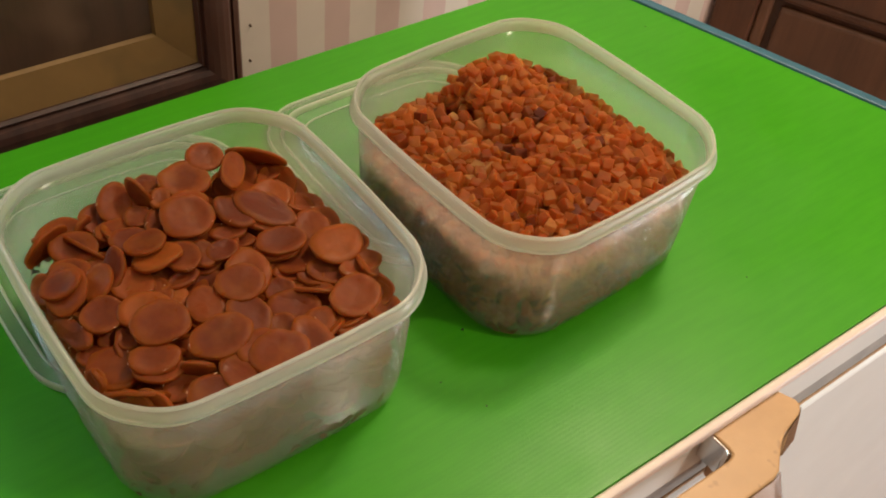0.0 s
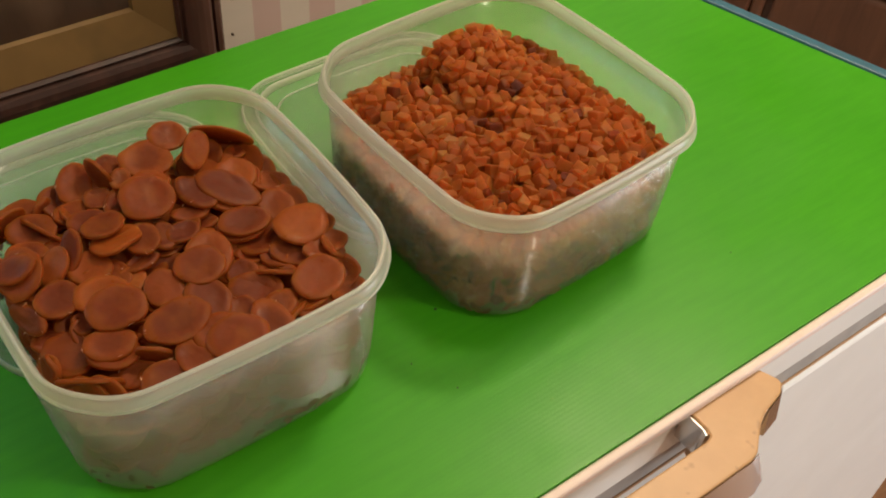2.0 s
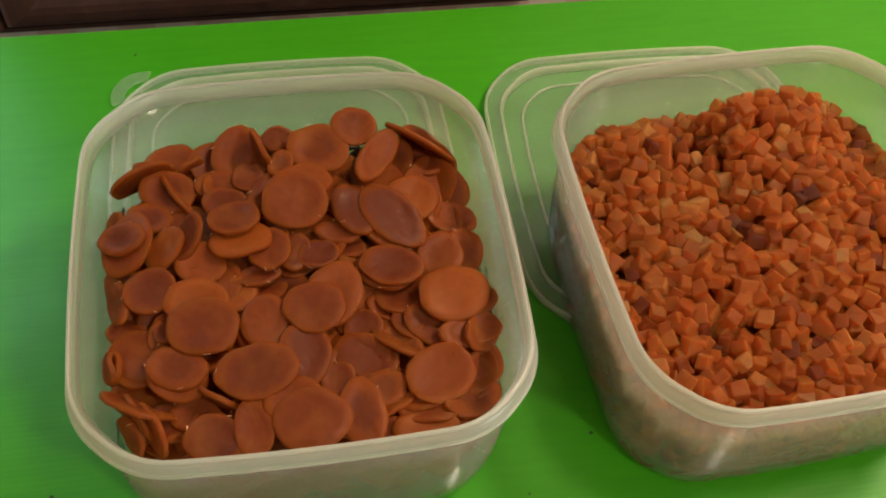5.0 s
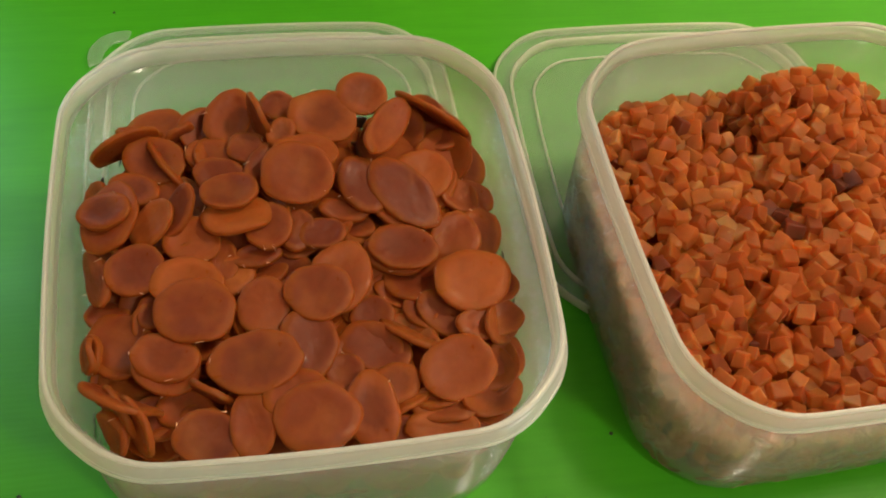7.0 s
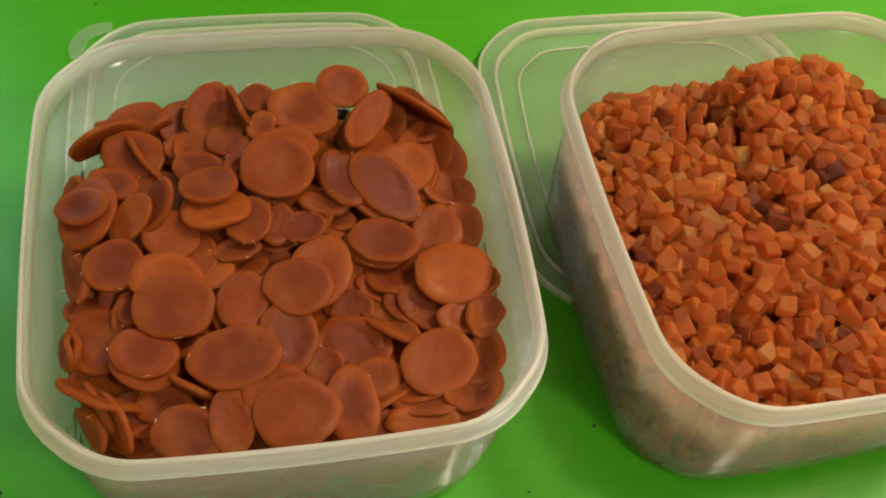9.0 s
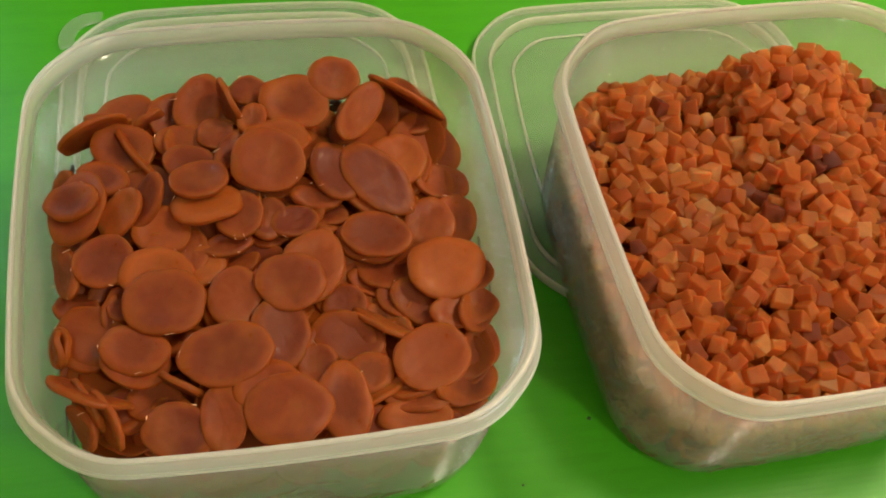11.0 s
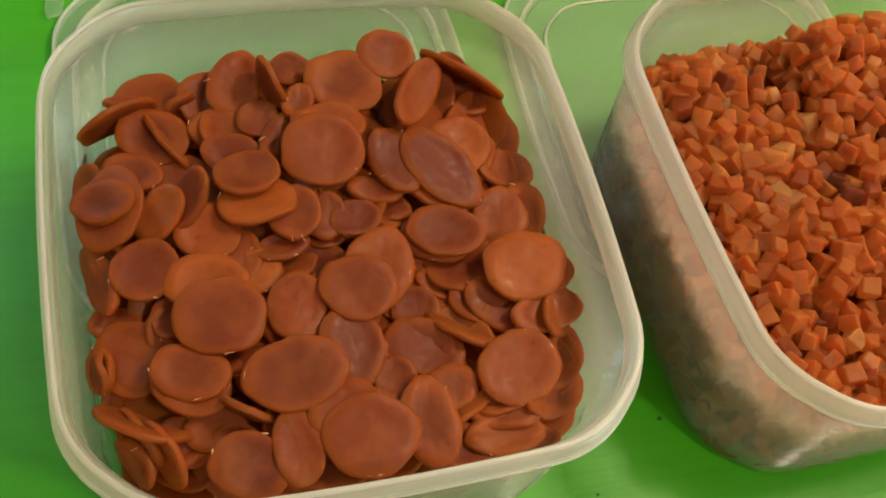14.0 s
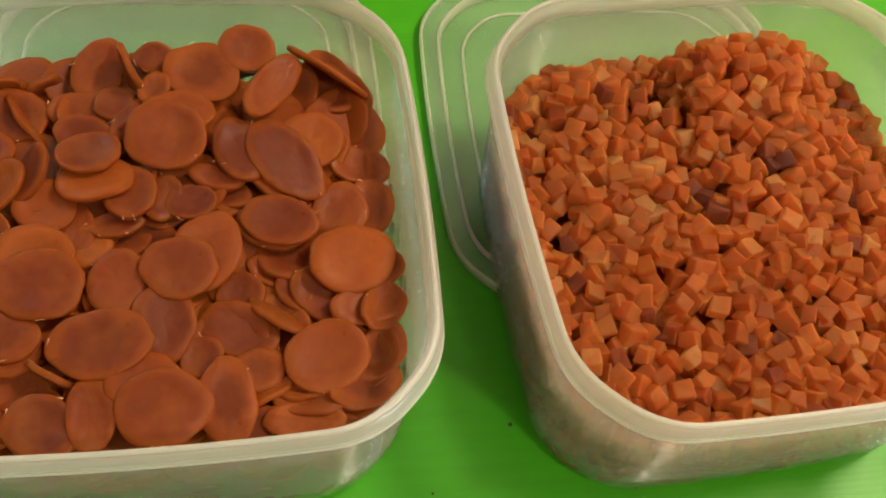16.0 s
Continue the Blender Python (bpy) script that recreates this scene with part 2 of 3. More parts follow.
TAN = plain("tan_plastic", (0.50, 0.30, 0.14), 0.42, 0.08, 25, relief=0.0003)
CHROME = plain("chrome_trim", (0.62, 0.61, 0.60), 0.16, 0.05, 30, metal=1.0)
DARKWOOD = wood("dark_brown_wood", (0.026, 0.010, 0.007), (0.072, 0.028, 0.018), 0.48, (60, 8, 8))
DARKWOOD_V = wood("dark_brown_wood_upright", (0.045, 0.018, 0.011), (0.115, 0.048, 0.030), 0.42, (60, 60, 6))
PANELWOOD = wood("dull_brown_panel", (0.050, 0.027, 0.015), (0.090, 0.050, 0.028), 0.5, (45, 45, 5))
stained(TAN, (0.30, 0.17, 0.08), 55.0, 0.66, 0.72)
stained(PANELWOOD, (0.17, 0.105, 0.062), 12.0, 0.52, 0.75)
stained(DARKWOOD, (0.11, 0.055, 0.035), 40.0, 0.64, 0.80)
OCHRE = plain("ochre_paint", (0.20, 0.120, 0.038), 0.55, 0.14, 14, relief=0.0004)
stained(OCHRE, (0.10, 0.075, 0.030), 16.0, 0.56, 0.80)
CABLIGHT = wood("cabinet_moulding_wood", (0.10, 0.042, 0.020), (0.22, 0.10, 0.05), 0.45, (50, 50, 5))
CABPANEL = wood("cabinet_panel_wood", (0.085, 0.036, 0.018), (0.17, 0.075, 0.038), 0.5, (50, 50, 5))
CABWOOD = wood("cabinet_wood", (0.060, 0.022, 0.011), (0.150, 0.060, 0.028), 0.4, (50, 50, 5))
PLASTER = plain("ceiling_plaster", (0.74, 0.72, 0.67), 0.8, 0.04, 6)
FLOORMAT = wood("floor_boards", (0.16, 0.075, 0.035), (0.30, 0.16, 0.08), 0.4, (6, 60, 6))
SYRUP = plain("brown_syrup", (0.10, 0.040, 0.008), 0.3, 0.3, 150)
FIBRE = plain("pale_fruit_fibre", (0.72, 0.40, 0.20), 0.3, 0.15, 300)
CRUMB = plain("dark_crumb", (0.02, 0.05, 0.01), 0.7, 0.2, 200)
GLASSY = plain("lamp_glass", (0.85, 0.83, 0.78), 0.3, 0.02, 20)


# ---- mesh helpers ----
def part(name, bm, mat, parent=None, label="", smooth=False):
    me = bpy.data.meshes.new(name)
    if smooth:
        for f in bm.faces:
            f.smooth = True
    bm.to_mesh(me)
    bm.free()
    me.materials.append(mat)
    ob = new(name, me)
    if parent:
        ob.parent = parent
    if label:
        ob["label"] = label
    return ob


def box(x0, x1, y0, y1, z0, z1, bevel=0.0, seg=2):
    bm = bmesh.new()
    bmesh.ops.create_cube(bm, size=1, matrix=Matrix.LocRotScale(((x0 + x1) / 2, (y0 + y1) / 2, (z0 + z1) / 2), None, (x1 - x0, y1 - y0, z1 - z0)))
    if bevel:
        bmesh.ops.bevel(bm, geom=bm.edges[:], offset=bevel, segments=seg, affect="EDGES", profile=0.5)
    return bm


def prism(points, z0, z1, bevel=0.0, seg=2):
    """An upright prism over a plan outline."""
    bm = bmesh.new()
    lo = [bm.verts.new((x, y, z0)) for x, y in points]
    hi = [bm.verts.new((x, y, z1)) for x, y in points]
    bm.faces.new(lo[::-1])
    bm.faces.new(hi)
    n = len(points)
    for i in range(n):
        bm.faces.new((lo[i], lo[(i + 1) % n], hi[(i + 1) % n], hi[i]))
    bmesh.ops.recalc_face_normals(bm, faces=bm.faces[:])
    if bevel:
        bmesh.ops.bevel(bm, geom=bm.edges[:], offset=bevel, segments=seg, affect="EDGES", profile=0.5)
    return bm


def thing(name, at=(0, 0, 0), turn=0.0, **tags):
    ob = new(name)
    ob.matrix_world = pose(*at, 0, 0, turn)
    return tagged(ob, **tags)


def outline(hx, hy, r, bow, n=15, m=12):
    """A rounded rectangle with slightly bowed sides, counter-clockwise."""
    pts = []
    for cx, cy, a0 in ((hx - r, hy - r, 0), (-hx + r, hy - r, 90), (-hx + r, -hy + r, 180), (hx - r, -hy + r, 270)):
        for i in range(n):
            a = radians(a0 + 90 * i / (n - 1))
            pts.append((cx + r * math.cos(a), cy + r * math.sin(a)))
        ex, ey = pts[-1]
        a = radians(a0 + 90)
        dx, dy = -math.sin(a), math.cos(a)
        run = 2 * ((hx if abs(dx) > 0.5 else hy) - r)
        for i in range(1, m):
            pts.append((ex + dx * run * i / m, ey + dy * run * i / m))
    out = []
    for x, y in pts:
        u, v = min(1, abs(x) / hx), min(1, abs(y) / hy)
        if u > v:
            out.append((x + math.copysign(bow * (1 - v * v), x), y))
        else:
            out.append((x, y + math.copysign(bow * (1 - u * u), y)))
    return out


def sweep(profile, closed=False, cap_first=False, cap_last=False):
    """Skins rings; each profile entry is (ring outline, z)."""
    bm = bmesh.new()
    rings = [[bm.verts.new((x, y, z)) for x, y in ring] for ring, z in profile]
    pairs = list(zip(rings, rings[1:]))
    if closed:
        pairs.append((rings[-1], rings[0]))
    for a, b in pairs:
        n = len(a)
        for i in range(n):
            bm.faces.new((a[i], a[(i + 1) % n], b[(i + 1) % n], b[i]))
    if cap_first:
        bm.faces.new(rings[0][::-1])
    if cap_last:
        bm.faces.new(rings[-1])
    bmesh.ops.recalc_face_normals(bm, faces=bm.faces[:])
    return bm


# ---- the room ----
def setting(name, bm, mat):
    return tagged(part(name, bm, mat), kind="structure")


X0, X1, Y0, WALL, H = -1.5, 2.0, -2.3, 0.87, 2.45
setting("floor", box(X0, X1, Y0, WALL, -0.1, 0.0), FLOORMAT)
setting("ceiling", box(X0 - 0.1, X1 + 0.1, Y0 - 0.1, WALL + 0.1, H, H + 0.1), PLASTER)
bmw = bmesh.new()
for b in ((X0, -0.33, WALL, WALL + 0.1, 0, H), (-0.10, X1, WALL, WALL + 0.1, 0, H), (-0.33, -0.10, WALL, WALL + 0.1, 0, 0.96), (-0.33, -0.10, WALL, WALL + 0.1, 1.68, H)):
    t = box(*b)
    me = bpy.data.meshes.new("piece")
    t.to_mesh(me)
    bmw.from_mesh(me)
    t.free()
    bpy.data.meshes.remove(me)
setting("wall_north", bmw, WALLPAPER)
setting("window_1", box(-0.37, -0.06, WALL + 0.1, WALL + 0.115, 0.92, 1.72), GLASSY)
setting("wall_south", box(X0, X1, Y0 - 0.1, Y0, 0, H), WALLPAPER)
setting("wall_east", box(X1, X1 + 0.1, Y0 - 0.1, WALL + 0.1, 0, H), WALLPAPER)
# unseen pane added behind the fill lamp; the east wall is solid here
setting("east_fill_pane", box(X1 - 0.013, X1 - 0.004, -1.58, -0.52, 0.07, 1.13, 0.002, 1), GLASSY)
setting("wall_west", box(X0 - 0.1, X0, Y0 - 0.1, WALL + 0.1, 0, H), WALLPAPER)


# ---- framed panel on the wall ----
def framed_panel():
    f = thing("framed_panel", (0, 0, 0), label="dark brown moulded wooden frame with ochre border round a brown panel", category="picture frame")
    xr, zb, xl, zt = 0.365, 0.745, -0.085, 1.75          # outer edges
    y = 0.868

    def rail(name, p0, p1, inward, prof, mat):
        """A mitred rail from p0 to p1 in the wall's plane; prof: (distance inward, distance out of the wall)."""
        bm = bmesh.new()
        d = Vector((p1[0] - p0[0], p1[1] - p0[1])).normalized()
        inn = Vector(inward)
        rows = []
        for end, s in ((p0, 1), (p1, -1)):
            row = []
            for w, o in prof:
                q = Vector(end) + inn * w + d * (w * s)
                row.append(bm.verts.new((q.x, y - o, q.y)))
            rows.append(row)
        n = len(prof)
        for i in range(n):
            bm.faces.new((rows[0][i], rows[0][(i + 1) % n], rows[1][(i + 1) % n], rows[1][i]))
        bm.faces.new(rows[0])
        bm.faces.new(rows[1][::-1])
        bmesh.ops.recalc_face_normals(bm, faces=bm.faces[:])
        return part(name, bm, mat, f, )

    mould = [(0, 0), (0, 0.010), (0.003, 0.013), (0.008, 0.014), (0.0095, 0.0085), (0.0115, 0.0085), (0.013, 0.018), (0.018, 0.024), (0.025, 0.027), (0.032, 0.0275), (0.038, 0.026), (0.0425, 0.0235), (0.044, 0.0185), (0.046, 0.0185), (0.0475, 0.0205), (0.050, 0.0175), (0.050, 0)]
    inset = [(0.050, 0), (0.050, 0.0155), (0.086, 0.008), (0.088, 0.004), (0.088, 0)]
    corners = ((xl, zb), (xr, zb), (xr, zt), (xl, zt))
    inw = ((0, 1), (-1, 0), (0, -1), (1, 0))
    for i in range(4):
        rail("frame_rail", corners[i], corners[(i + 1) % 4], inw[i], mould, DARKWOOD if i % 2 == 0 else DARKWOOD_V)
        rail("inner_border", corners[i], corners[(i + 1) % 4], inw[i], inset, OCHRE)
    part("panel", box(xl + 0.085, xr - 0.085, y - 0.004, y, zb + 0.085, zt - 0.085), PANELWOOD, f, "dull brown wooden panel")


framed_panel()


# ---- wooden cabinet beside the freezer ----
def cabinet():
    ox, turn = 1.152, 24.0
    c = thing("wooden_cabinet", (ox, WALL - 0.002, 0), turn, label="dark brown wooden cabinet with framed panel doors", category="cabinet")
    a = radians(turn)
    back = [(0.022, 0.0)]
    for x, y in ((X1 - 0.005, WALL - 0.002), (X1 - 0.005, -0.35)):
        dx, dy = x - ox, y - (WALL - 0.002)
        back.append((dx * math.cos(a) + dy * math.sin(a), -dx * math.sin(a) + dy * math.cos(a)))
    part("body", prism([(0.022, -1.25), back[2], back[1], back[0]], 0.0, 1.9), CABWOOD, c)

    def door(u0, u1, z0, z1):
        """A framed door; u runs along the face from the wall."""
        d = part("door", box(0.006, 0.021, -u1, -u0, z0, z1, 0.001), CABWOOD, c)
        s, t = 0.062, 0.070
        for name, b in (("stile", (-u0 - s, -u0, z0, z1)), ("stile", (-u1, -u1 + s, z0, z1)), ("rail", (-u1 + s + 0.0005, -u0 - s - 0.0005, z1 - t, z1)), ("rail", (-u1 + s + 0.0005, -u0 - s - 0.0005, z0, z0 + t))):
            part(name, box(-0.010, 0.0055, *b, 0.004, 2), CABWOOD, d)
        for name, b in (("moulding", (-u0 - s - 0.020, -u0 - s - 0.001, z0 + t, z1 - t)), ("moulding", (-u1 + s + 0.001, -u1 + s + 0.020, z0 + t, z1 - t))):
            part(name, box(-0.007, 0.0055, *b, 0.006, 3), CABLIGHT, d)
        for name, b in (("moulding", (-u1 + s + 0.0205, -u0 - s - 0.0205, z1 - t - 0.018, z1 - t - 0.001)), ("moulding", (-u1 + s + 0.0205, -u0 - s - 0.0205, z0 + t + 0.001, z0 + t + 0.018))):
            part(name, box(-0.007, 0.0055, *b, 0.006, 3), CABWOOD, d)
        part("raised_panel", box(-0.006, 0.0055, -u1 + s + 0.030, -u0 - s - 0.030, z0 + t + 0.027, z1 - t - 0.027, 0.007, 3), CABPANEL, d)

    door(0.003, 0.56, 0.06, 0.745)
    door(0.566, 1.12, 0.06, 0.745)
    door(0.003, 0.56, 0.755, 1.85)
    door(0.566, 1.12, 0.755, 1.85)


cabinet()


# ---- chest freezer ----
FRONT, BACK, LEFT = 0.2523, 0.738, -0.42


def freezer():
    f = thing("chest_freezer", (0, 0, 0), label="white enamelled chest freezer with a tan and chrome lid handle", category="freezer")

    def plan(inset, xf=0.850):
        """Plan outline; the right side slants, and xf is set, to fit the camera's view."""
        return [(LEFT + inset, FRONT + inset), (xf - inset, FRONT + inset), (0.700 - inset, BACK - inset), (LEFT + inset, BACK - inset)]

    part("body", prism(plan(0.001, 1.01), 0.02, 0.757, 0.005, 3), WHITE, f)
    part("seal", prism(plan(0.005), 0.7595, 0.791), GASKET, f, "grey rubber lid seal")
    part("seal_band", box(LEFT + 0.006, 0.84, FRONT + 0.0035, FRONT + 0.0105, 0.7572, 0.7592, 0.0004, 1), TAN, f)
    lid = part("lid", prism(plan(0.0), 0.791, 0.8385, 0.003, 2), WHITE, f)
    # lid handle: block on the lid's front, bar running beside it, chrome facings
    shape = [(0.4470, 0.2518), (0.3835, 0.2518), (0.3835, 0.2330), (0.3820, 0.2285), (0.3770, 0.2268), (0.150, 0.2268), (0.150, 0.2010), (0.3905, 0.2010), (0.3985, 0.2030), (0.4090, 0.2110), (0.4170, 0.2165), (0.4250, 0.2205), (0.4465, 0.2255), (0.4530, 0.2300), (0.4540, 0.2345)]
    h = part("handle", prism(shape, 0.8130, 0.8410, 0.0014, 2), TAN, lid, "tan plastic handle")
    part("handle_foot", prism([(0.404, 0.2518), (0.402, 0.2170), (0.412, 0.2145), (0.4480, 0.2290), (0.4480, 0.2518)], 0.7700, 0.8128, 0.003, 2), TAN, h)
    def facing(name, run):
        """A chrome strip that leans outward below; run: (top x, top y, outward x, outward y)."""
        bm = bmesh.new()
        rows = [[bm.verts.new(p) for p in ((x, y, 0.8394), (x + ox * 0.05, y + oy * 0.05, 0.8402), (x + ox * 0.12, y + oy * 0.12, 0.8385), (x + ox, y + oy, 0.8145), (x + ox * 0.8, y + oy * 0.8, 0.8130), (x, y, 0.8130))] for x, y, ox, oy in run]
        for p, q in zip(rows, rows[1:]):
            for i in range(6):
                bm.faces.new((p[i], q[i], q[(i + 1) % 6], p[(i + 1) % 6]))
        bm.faces.new(rows[0])
        bm.faces.new(rows[-1][::-1])
        bmesh.ops.recalc_face_normals(bm, faces=bm.faces[:])
        part(name, bm, CHROME, h, "bright chrome facing")

    facing("chrome_facing", [(0.150, 0.2006, 0, -0.010), (0.3905, 0.2006, 0.001, -0.010), (0.3985, 0.2024, 0.005, -0.008)])
    facing("chrome_end", [(0.4300, 0.2211, 0.001, -0.004), (0.4465, 0.2251, 0.002, -0.004), (0.4535, 0.2296, 0.004, -0.002)])
    part("chrome_cheek", prism([(0.3812, 0.2515), (0.3812, 0.2335), (0.3800, 0.2300), (0.3815, 0.2292), (0.3832, 0.2330), (0.3832, 0.2515)], 0.8130, 0.8400, 0.0005, 1), CHROME, h, "bright chrome facing")


freezer()


def top_board():
    b = thing("top_board", (0, 0, 0), label="board with cream and blue edge bands on the freezer", category="board")
    part("board", prism([(LEFT, FRONT + 0.001), (0.826, FRONT + 0.001), (0.6915, BACK - 0.001), (LEFT, BACK - 0.001)], 0.8390, 0.8462, 0.0005, 1), CREAM, b)
    part("front_band", box(LEFT, 0.828, FRONT - 0.006, FRONT + 0.0005, 0.8392, 0.8480, 0.002, 2), CREAM, b, "cream plastic edge band")
    part("side_band", prism([(0.8342, FRONT), (0.8475, FRONT), (0.7045, BACK + 0.002), (0.6922, BACK + 0.002)], 0.8392, 0.8522, 0.002, 2), BLUE, b, "blue plastic edge band")


top_board()


def green_mat():
    bm = bmesh.new()
    n = 60
    grid = {}
    for i in range(n + 1):
        for j in range(25):
            v = j / 24
            yy = FRONT + 0.0005 + (BACK - FRONT - 0.001) * v
            xr = 0.8338 + (0.6918 - 0.8338) * v
            xx = LEFT + (xr - LEFT) * i / n
            grid[i, j] = bm.verts.new((xx, yy, TOP + 0.0006 * noise.noise((xx * 6, yy * 6, 3))))
    for i in range(n):
        for j in range(24):
            bm.faces.new((grid[i, j], grid[i + 1, j], grid[i + 1, j + 1], grid[i, j + 1]))
    ext = bmesh.ops.extrude_face_region(bm, geom=bm.faces[:])
    for v in ext["geom"]:
        if isinstance(v, bmesh.types.BMVert):
            v.co.z -= 0.0034
    bmesh.ops.recalc_face_normals(bm, faces=bm.faces[:])
    tagged(part("green_mat", bm, GREEN, smooth=False), label="bright green ribbed plastic mat covering the freezer top", category="mat")


green_mat()


# ---- containers and lids ----
HX, HY, RAD, BOW, RIMZ = 0.1002, 0.1035, 0.0415, 0.0045, 0.1014


def container(at, turn, label):
    c = thing("plastic_container", at, turn, label=label, category="food container", group="plastic containers")

    def ring(inset, r=None):
        return outline(HX - inset, HY - inset, (r or RAD) - inset * 0.5, BOW)

    outer = [(ring(0.018), 0.0004), (ring(0.0105), 0.0008), (ring(0.0074), 0.0028), (ring(0.0064), 0.007), (ring(0.0056), 0.03), (ring(0.0042), 0.06), (ring(0.0030), 0.0920)]
    inner = [(ring(0.0045), 0.0920), (ring(0.0057), 0.06), (ring(0.0070), 0.03), (ring(0.0079), 0.008), (ring(0.0090), 0.0042), (ring(0.0120), 0.0024), (ring(0.018), 0.0018)]
    part("body", sweep(outer + inner, cap_first=True, cap_last=True), PLASTIC, c, smooth=True)
    bm = bmesh.new()
    z = 0.016
    while z < 0.088:
        base = 0.0064 - (z - 0.007) * 0.0415
        rows = [[bm.verts.new((x, y, z + dz)) for x, y in ring(base - out)] for dz, out in ((-0.0003, -0.0002), (-0.00015, 0.00014), (0.0001, 0.0002), (0.0003, 0.00008), (0.0004, -0.0002))]
        n = len(rows[0])
        for lo, hi in zip(rows, rows[1:]):
            for i in range(n):
                bm.faces.new((lo[i], lo[(i + 1) % n], hi[(i + 1) % n], hi[i]))
        z += 0.0022
    part("fine_ribs", bm, RIBS, c, "fine horizontal ribs in the plastic wall", smooth=True)
    low = RIMZ - 0.0094
    lip = [(ring(0.0034), low), (ring(-0.0016), low - 0.0004), (ring(-0.0014), low + 0.0030), (ring(-0.0006), RIMZ - 0.0040), (ring(0.0002), RIMZ - 0.0014), (ring(0.0022), RIMZ - 0.0014), (ring(0.0042), low)]
    rim = part("rim", sweep(lip, closed=True), RIM, c, "thick milky plastic rim", smooth=True)
    part("top_bead", sweep([(ring(0.0001), RIMZ - 0.0013), (ring(0.0003), RIMZ - 0.0003), (ring(0.0012), RIMZ + 0.0004), (ring(0.0017), RIMZ + 0.0002), (ring(0.0022), RIMZ - 0.0013)], closed=True), BEAD, rim, smooth=True)
    part("lower_bead", sweep([(ring(-0.0004), low - 0.0006), (ring(-0.0016), low - 0.0014), (ring(-0.0023), low - 0.0008), (ring(-0.0018), low - 0.0001)], closed=True), BEAD, rim, smooth=True)
    return c


def syrup_marks(seed, z_top, count, holder):
    """Brown syrup smears where the fruit touches the container's wall; thin curved films."""
    rnd = random.Random(seed)
    bm = bmesh.new()
    ring = outline(HX - 0.0063, HY - 0.0063, RAD - 0.004, BOW, 16, 16)
    n = len(ring)
    for k in range(count):
        i = rnd.randrange(n)
        z = 0.006 + (z_top - 0.006) * rnd.random() ** 1.5
        run, slope, wide = rnd.uniform(0.006, 0.018), rnd.uniform(-0.5, 0.7), rnd.uniform(0.0012, 0.0040)
        arc = rnd.uniform(-0.004, 0.004)
        steps, rows = 7, []
        for q in range(steps + 1):
            u = q / steps
            f = i + u * run / 0.0075
            (x0, y0), (x1, y1) = ring[int(f) % n], ring[(int(f) + 1) % n]
            w = f - int(f)
            grow = 1 + (z - 0.03) * 0.42
            x, y = (x0 + (x1 - x0) * w) * grow, (y0 + (y1 - y0) * w) * grow
            mid = z + slope * run * (u - 0.5) + arc * 4 * u * (1 - u)
            half = wide * math.sqrt(max(0.02, 4 * u * (1 - u))) * rnd.uniform(0.6, 1.1)
            rows.append([bm.verts.new((x, y, max(0.003, mid - half))), bm.verts.new((x * 1.002, y * 1.002, mid)), bm.verts.new((x, y, mid + half))])
        for a, b in zip(rows, rows[1:]):
            for p in range(2):
                bm.faces.new((a[p], b[p], b[p + 1], a[p + 1]))
    part("syrup_smears", bm, SYRUP, holder, "brown syrup smears on the inside of the wall", smooth=True)["kind"] = "stuff"


A_AT, B_AT, B_TURN = (0.1456, 0.4725, TOP + 0.0022), (0.3928, 0.4667, TOP + 0.0022), 3.1
syrup_marks(3, 0.046, 150, container(A_AT, 0.0, "square milky plastic container heaped with brown round slices"))
syrup_marks(4, 0.044, 170, container(B_AT, B_TURN, "square milky plastic container heaped with orange-brown dice"))


def lid(at, turn, label, tab):
    c = thing("container_lid", at, turn, label=label, category="lid", group="container lids")

    def ring(inset):
        return outline(HX + 0.002 - inset, HY + 0.002 - inset, max(0.012, RAD - inset * 0.6), BOW)

    band = [(ring(0.0012), 0.0050), (ring(0.0096), 0.0050), (ring(0.0096), 0.0040), (ring(0.0012), 0.0040)]
    part("band", sweep(band, closed=True), LIDP, c, smooth=False)
    part("outer_edge", sweep([(ring(0.0), 0.0004), (ring(-0.0002), 0.0048), (ring(0.0006), 0.0060), (ring(0.0014), 0.0056), (ring(0.0013), 0.0004)], closed=True), LIDEDGE, c, smooth=True)
    part("inner_edge", sweep([(ring(0.0092), 0.0050), (ring(0.0096), 0.0062), (ring(0.0108), 0.0060), (ring(0.0120), 0.0008), (ring(0.0106), 0.0004)], closed=True), LIDEDGE, c, smooth=True)
    part("ridge", sweep([(ring(0.0228), 0.0014), (ring(0.0234), 0.0021), (ring(0.0240), 0.0021), (ring(0.0246), 0.0014)], closed=True), LIDEDGE, c, smooth=True)
    part("plate", sweep([(ring(0.0116), 0.0004), (ring(0.0116), 0.0013)], cap_first=True, cap_last=True), LIDP, c)
    if tab:
        arc = [(-0.0865 + 0.0215 * math.cos(radians(a)), 0.0880 + 0.0215 * math.sin(radians(a))) for a in range(80, 201, 10)]
        inner = [(-0.0865 + 0.0125 * math.cos(radians(a)), 0.0880 + 0.0125 * math.sin(radians(a))) for a in range(200, 79, -20)]
        part("tab", prism(arc + inner, 0.0030, 0.0046, 0.0004, 1), LIDP, c)


lid((0.142, 0.5815, TOP + 0.0008), 0.0, "thin clear plastic lid with tab tucked under the slice container", True)
lid((0.3805, 0.5690, TOP + 0.0008), 0.0, "thin clear plastic lid tucked half under the dice container", False)


